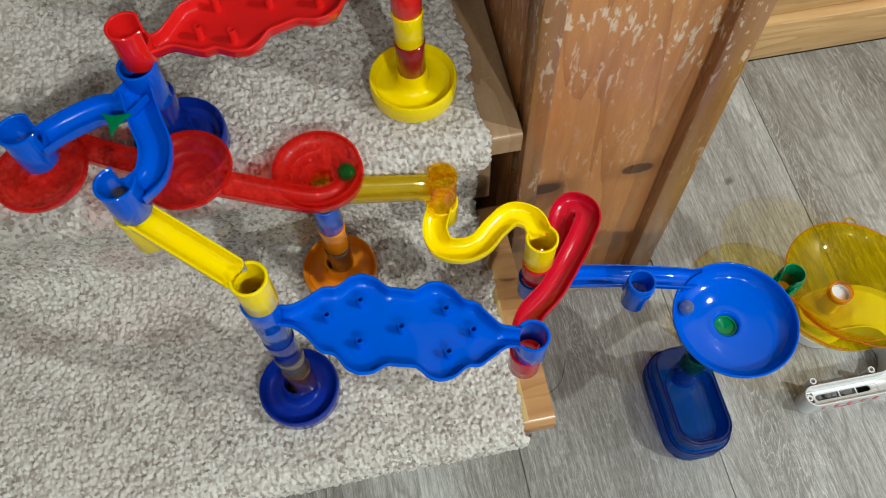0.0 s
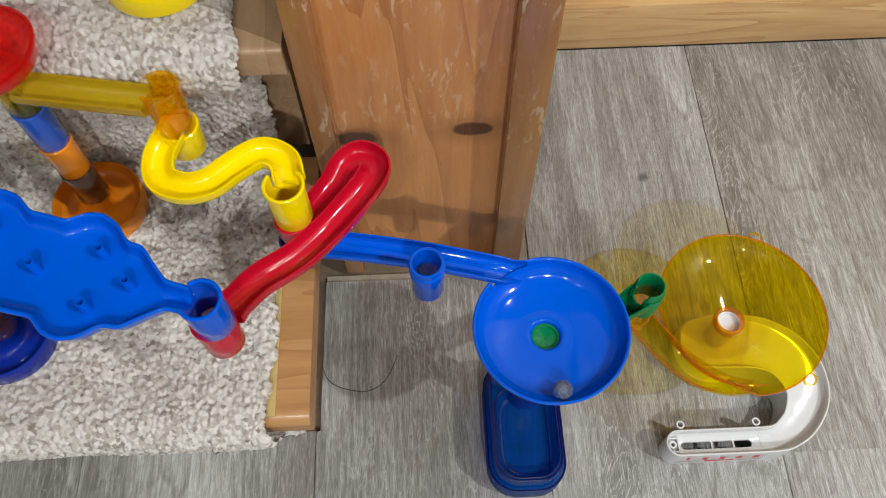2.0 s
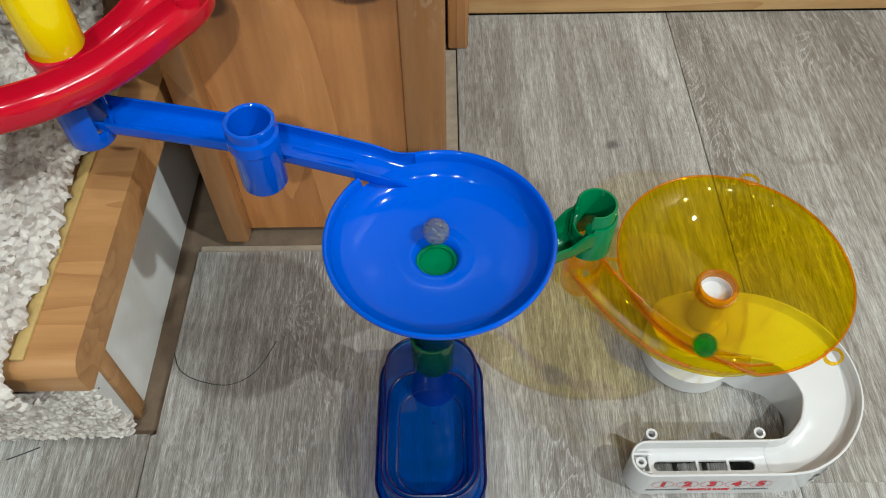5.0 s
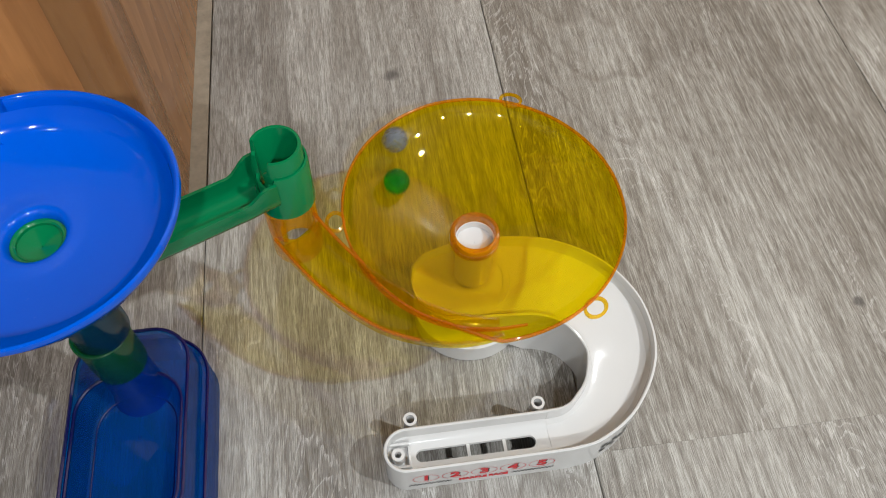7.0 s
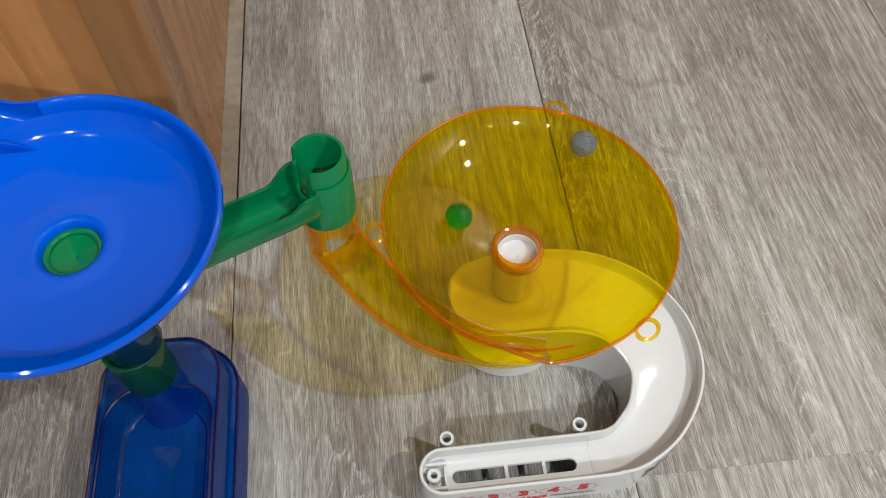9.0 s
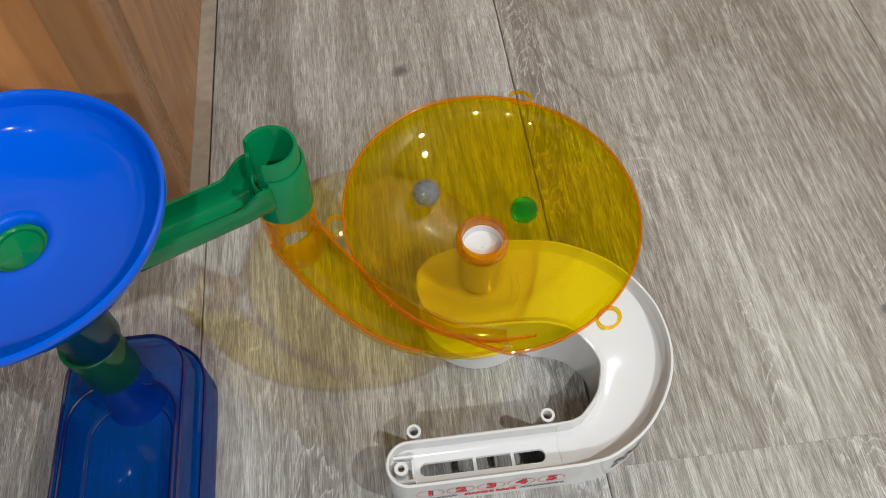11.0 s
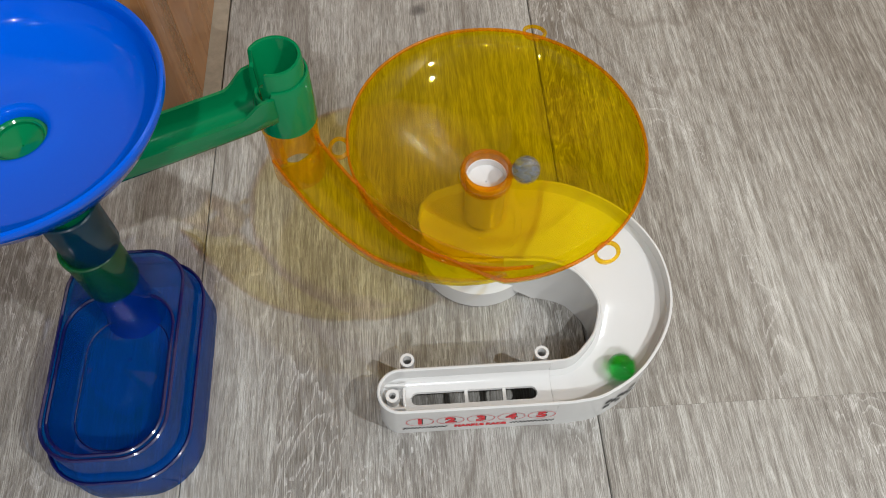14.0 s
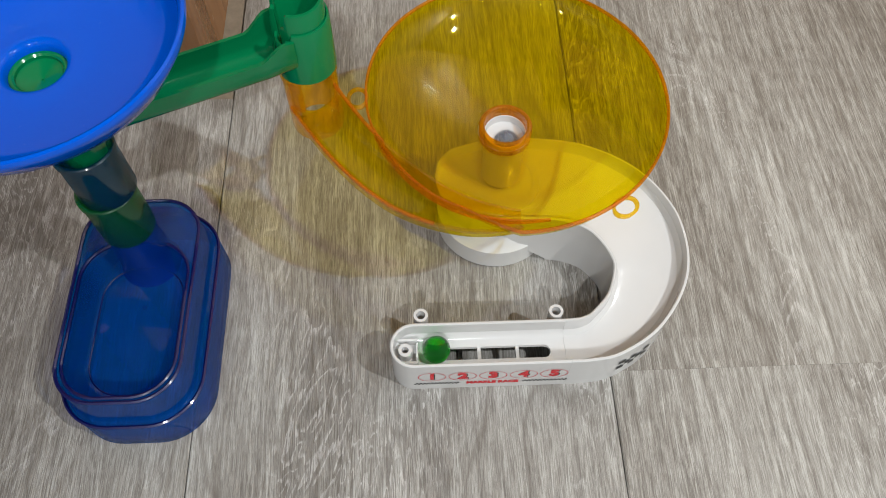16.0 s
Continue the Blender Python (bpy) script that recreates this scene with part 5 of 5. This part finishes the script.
        (16.0, 0.5135, 0.1935, 0.0277),
    ])
    roll(clear_marble, [
        (0.0, 0.3087, 0.2761, 0.2183), (0.1, 0.3304, 0.3000, 0.2218), (0.2, 0.3620, 0.3054, 0.2249), (0.3, 0.3837, 0.2967, 0.2254),
        (0.4, 0.4065, 0.2641, 0.2260), (0.5, 0.4043, 0.2293, 0.2268), (0.6, 0.3826, 0.2098, 0.2196), (0.7, 0.3511, 0.2054, 0.2166),
        (0.8, 0.3250, 0.2163, 0.2160), (0.9, 0.3087, 0.2293, 0.2177), (1.0, 0.3011, 0.2446, 0.2197), (1.1, 0.3022, 0.2620, 0.2193),
        (1.2, 0.3163, 0.2815, 0.2170), (1.3, 0.3380, 0.2935, 0.2161), (1.4, 0.3630, 0.2946, 0.2161), (1.5, 0.3913, 0.2880, 0.2224),
        (1.6, 0.4033, 0.2685, 0.2228), (1.7, 0.4033, 0.2435, 0.2197), (1.8, 0.3913, 0.2207, 0.2180), (1.9, 0.3728, 0.2054, 0.2185),
        (2.0, 0.3565, 0.1989, 0.2205), (2.1, 0.3402, 0.2043, 0.2176), (2.2, 0.3283, 0.2130, 0.2163), (2.3, 0.3239, 0.2283, 0.2142),
        (2.4, 0.3326, 0.2533, 0.2120), (2.5, 0.3652, 0.2587, 0.2120), (2.6, 0.3880, 0.2500, 0.2141), (2.7, 0.3978, 0.2391, 0.2171),
        (2.8, 0.4011, 0.2261, 0.2249), (2.9, 0.3717, 0.2065, 0.2177), (3.0, 0.3435, 0.2043, 0.2173), (3.1, 0.3228, 0.2087, 0.2198),
        (3.2, 0.3054, 0.2217, 0.2255), (3.3, 0.3000, 0.2467, 0.2204), (3.4, 0.3043, 0.2696, 0.2194), (3.5, 0.3196, 0.2880, 0.2178),
        (3.6, 0.3391, 0.2967, 0.2171), (3.7, 0.3598, 0.2957, 0.2163), (3.8, 0.3772, 0.2870, 0.2157), (3.9, 0.3880, 0.2717, 0.2151),
        (4.0, 0.3902, 0.2543, 0.2146), (4.1, 0.3859, 0.2391, 0.2141), (4.2, 0.3750, 0.2272, 0.2136), (4.3, 0.3609, 0.2228, 0.2130),
        (4.4, 0.3478, 0.2250, 0.2125), (4.5, 0.3380, 0.2315, 0.2122), (4.6, 0.3326, 0.2413, 0.2120), (4.7, 0.3326, 0.2511, 0.2120),
        (4.8, 0.3359, 0.2598, 0.2120), (4.9, 0.3424, 0.2641, 0.2121), (5.0, 0.3500, 0.2652, 0.2120), (5.1, 0.3553, 0.2622, 0.2117),
        (5.2, 0.3585, 0.2582, 0.2119), (5.3, 0.3550, 0.2520, 0.2030), (5.4, 0.3560, 0.2530, 0.1800), (5.5, 0.3720, 0.2590, 0.1775),
        (5.6, 0.3980, 0.2710, 0.1765), (5.7, 0.4250, 0.2891, 0.1745), (5.8, 0.4490, 0.2950, 0.1680), (5.9, 0.4530, 0.2940, 0.1480),
        (6.0, 0.4554, 0.2869, 0.1390), (6.1, 0.4685, 0.2772, 0.1355), (6.2, 0.4902, 0.2532, 0.1320), (6.3, 0.5239, 0.2337, 0.1280),
        (6.4, 0.5717, 0.2304, 0.1174), (6.5, 0.6022, 0.2435, 0.1181), (6.6, 0.6272, 0.2870, 0.1171), (6.7, 0.6217, 0.3348, 0.1178),
        (6.8, 0.5902, 0.3674, 0.1182), (6.9, 0.5522, 0.3761, 0.1186), (7.0, 0.5152, 0.3620, 0.1176), (7.1, 0.4946, 0.3293, 0.1143),
        (7.2, 0.4967, 0.2913, 0.1113), (7.3, 0.5228, 0.2609, 0.1082), (7.4, 0.5576, 0.2446, 0.1099), (7.5, 0.5946, 0.2489, 0.1131),
        (7.6, 0.6228, 0.2685, 0.1183), (7.7, 0.6304, 0.3043, 0.1183), (7.8, 0.6207, 0.3391, 0.1185), (7.9, 0.5978, 0.3663, 0.1218),
        (8.0, 0.5663, 0.3739, 0.1176), (8.1, 0.5359, 0.3674, 0.1151), (8.2, 0.5120, 0.3402, 0.1107), (8.3, 0.5087, 0.3033, 0.1067),
        (8.4, 0.5283, 0.2696, 0.1052), (8.5, 0.5609, 0.2522, 0.1073), (8.6, 0.5957, 0.2576, 0.1107), (8.7, 0.6196, 0.2772, 0.1143),
        (8.8, 0.6283, 0.3054, 0.1170), (8.9, 0.6217, 0.3337, 0.1175), (9.0, 0.6033, 0.3565, 0.1171), (9.1, 0.5783, 0.3641, 0.1137),
        (9.2, 0.5478, 0.3554, 0.1090), (9.3, 0.5239, 0.3250, 0.1045), (9.4, 0.5239, 0.2880, 0.1031), (9.5, 0.5424, 0.2630, 0.1048),
        (9.6, 0.5696, 0.2565, 0.1065), (9.7, 0.5935, 0.2696, 0.1071), (9.8, 0.6043, 0.2978, 0.1069), (9.9, 0.5989, 0.3304, 0.1079),
        (10.0, 0.5728, 0.3533, 0.1089), (10.1, 0.5467, 0.3522, 0.1079), (10.2, 0.5250, 0.3391, 0.1071), (10.3, 0.5120, 0.3043, 0.1058),
        (10.4, 0.5272, 0.2717, 0.1050), (10.5, 0.5609, 0.2598, 0.1051), (10.6, 0.5924, 0.2739, 0.1061), (10.7, 0.6022, 0.3065, 0.1063),
        (10.8, 0.5870, 0.3370, 0.1065), (10.9, 0.5554, 0.3467, 0.1060), (11.0, 0.5272, 0.3304, 0.1048), (11.1, 0.5185, 0.3000, 0.1039),
        (11.2, 0.5348, 0.2739, 0.1031), (11.3, 0.5652, 0.2663, 0.1034), (11.4, 0.5902, 0.2826, 0.1041), (11.5, 0.5957, 0.3109, 0.1046),
        (11.6, 0.5793, 0.3348, 0.1046), (11.7, 0.5522, 0.3391, 0.1039), (11.8, 0.5293, 0.3239, 0.1031), (11.9, 0.5261, 0.2978, 0.1020),
        (12.0, 0.5424, 0.2772, 0.1014), (12.1, 0.5674, 0.2739, 0.1018), (12.2, 0.5870, 0.2891, 0.1026), (12.3, 0.5880, 0.3141, 0.1029),
        (12.4, 0.5707, 0.3348, 0.1034), (12.5, 0.5457, 0.3370, 0.1036), (12.6, 0.5315, 0.3196, 0.1021), (12.7, 0.5435, 0.2957, 0.0984),
        (12.8, 0.5717, 0.2891, 0.0995), (12.9, 0.5891, 0.3054, 0.1026), (13.0, 0.5870, 0.3250, 0.1041), (13.1, 0.5641, 0.3304, 0.1019),
        (13.2, 0.5402, 0.3152, 0.0998), (13.3, 0.5435, 0.2924, 0.0986), (13.4, 0.5620, 0.2848, 0.0991), (13.5, 0.5793, 0.3011, 0.1002),
        (13.6, 0.5717, 0.3272, 0.1019), (13.7, 0.5522, 0.3326, 0.1022), (13.8, 0.5413, 0.3141, 0.0995), (13.9, 0.5565, 0.2935, 0.0984),
        (14.0, 0.5783, 0.2967, 0.1001), (14.1, 0.5804, 0.3163, 0.1015), (14.2, 0.5598, 0.3250, 0.1004), (14.3, 0.5413, 0.3076, 0.0987),
        (14.4, 0.5522, 0.2924, 0.0984), (14.5, 0.5696, 0.3000, 0.0984), (14.6, 0.5707, 0.3228, 0.1009), (14.7, 0.5500, 0.3196, 0.0994),
        (14.8, 0.5478, 0.3033, 0.0984), (14.9, 0.5630, 0.2924, 0.0984), (15.0, 0.5750, 0.3120, 0.0999), (15.1, 0.5554, 0.3207, 0.0994),
        (15.2, 0.5467, 0.3043, 0.0984), (15.3, 0.5652, 0.2946, 0.0984), (15.4, 0.5696, 0.3152, 0.0994), (15.5, 0.5500, 0.3141, 0.0984),
        (15.6, 0.5543, 0.2978, 0.0984), (15.7, 0.5543, 0.3000, 0.0984), (15.8, 0.5543, 0.3022, 0.0984), (15.9, 0.5610, 0.2980, 0.1040),
        (16.0, 0.5580, 0.3000, 0.0800),
    ])


motions()
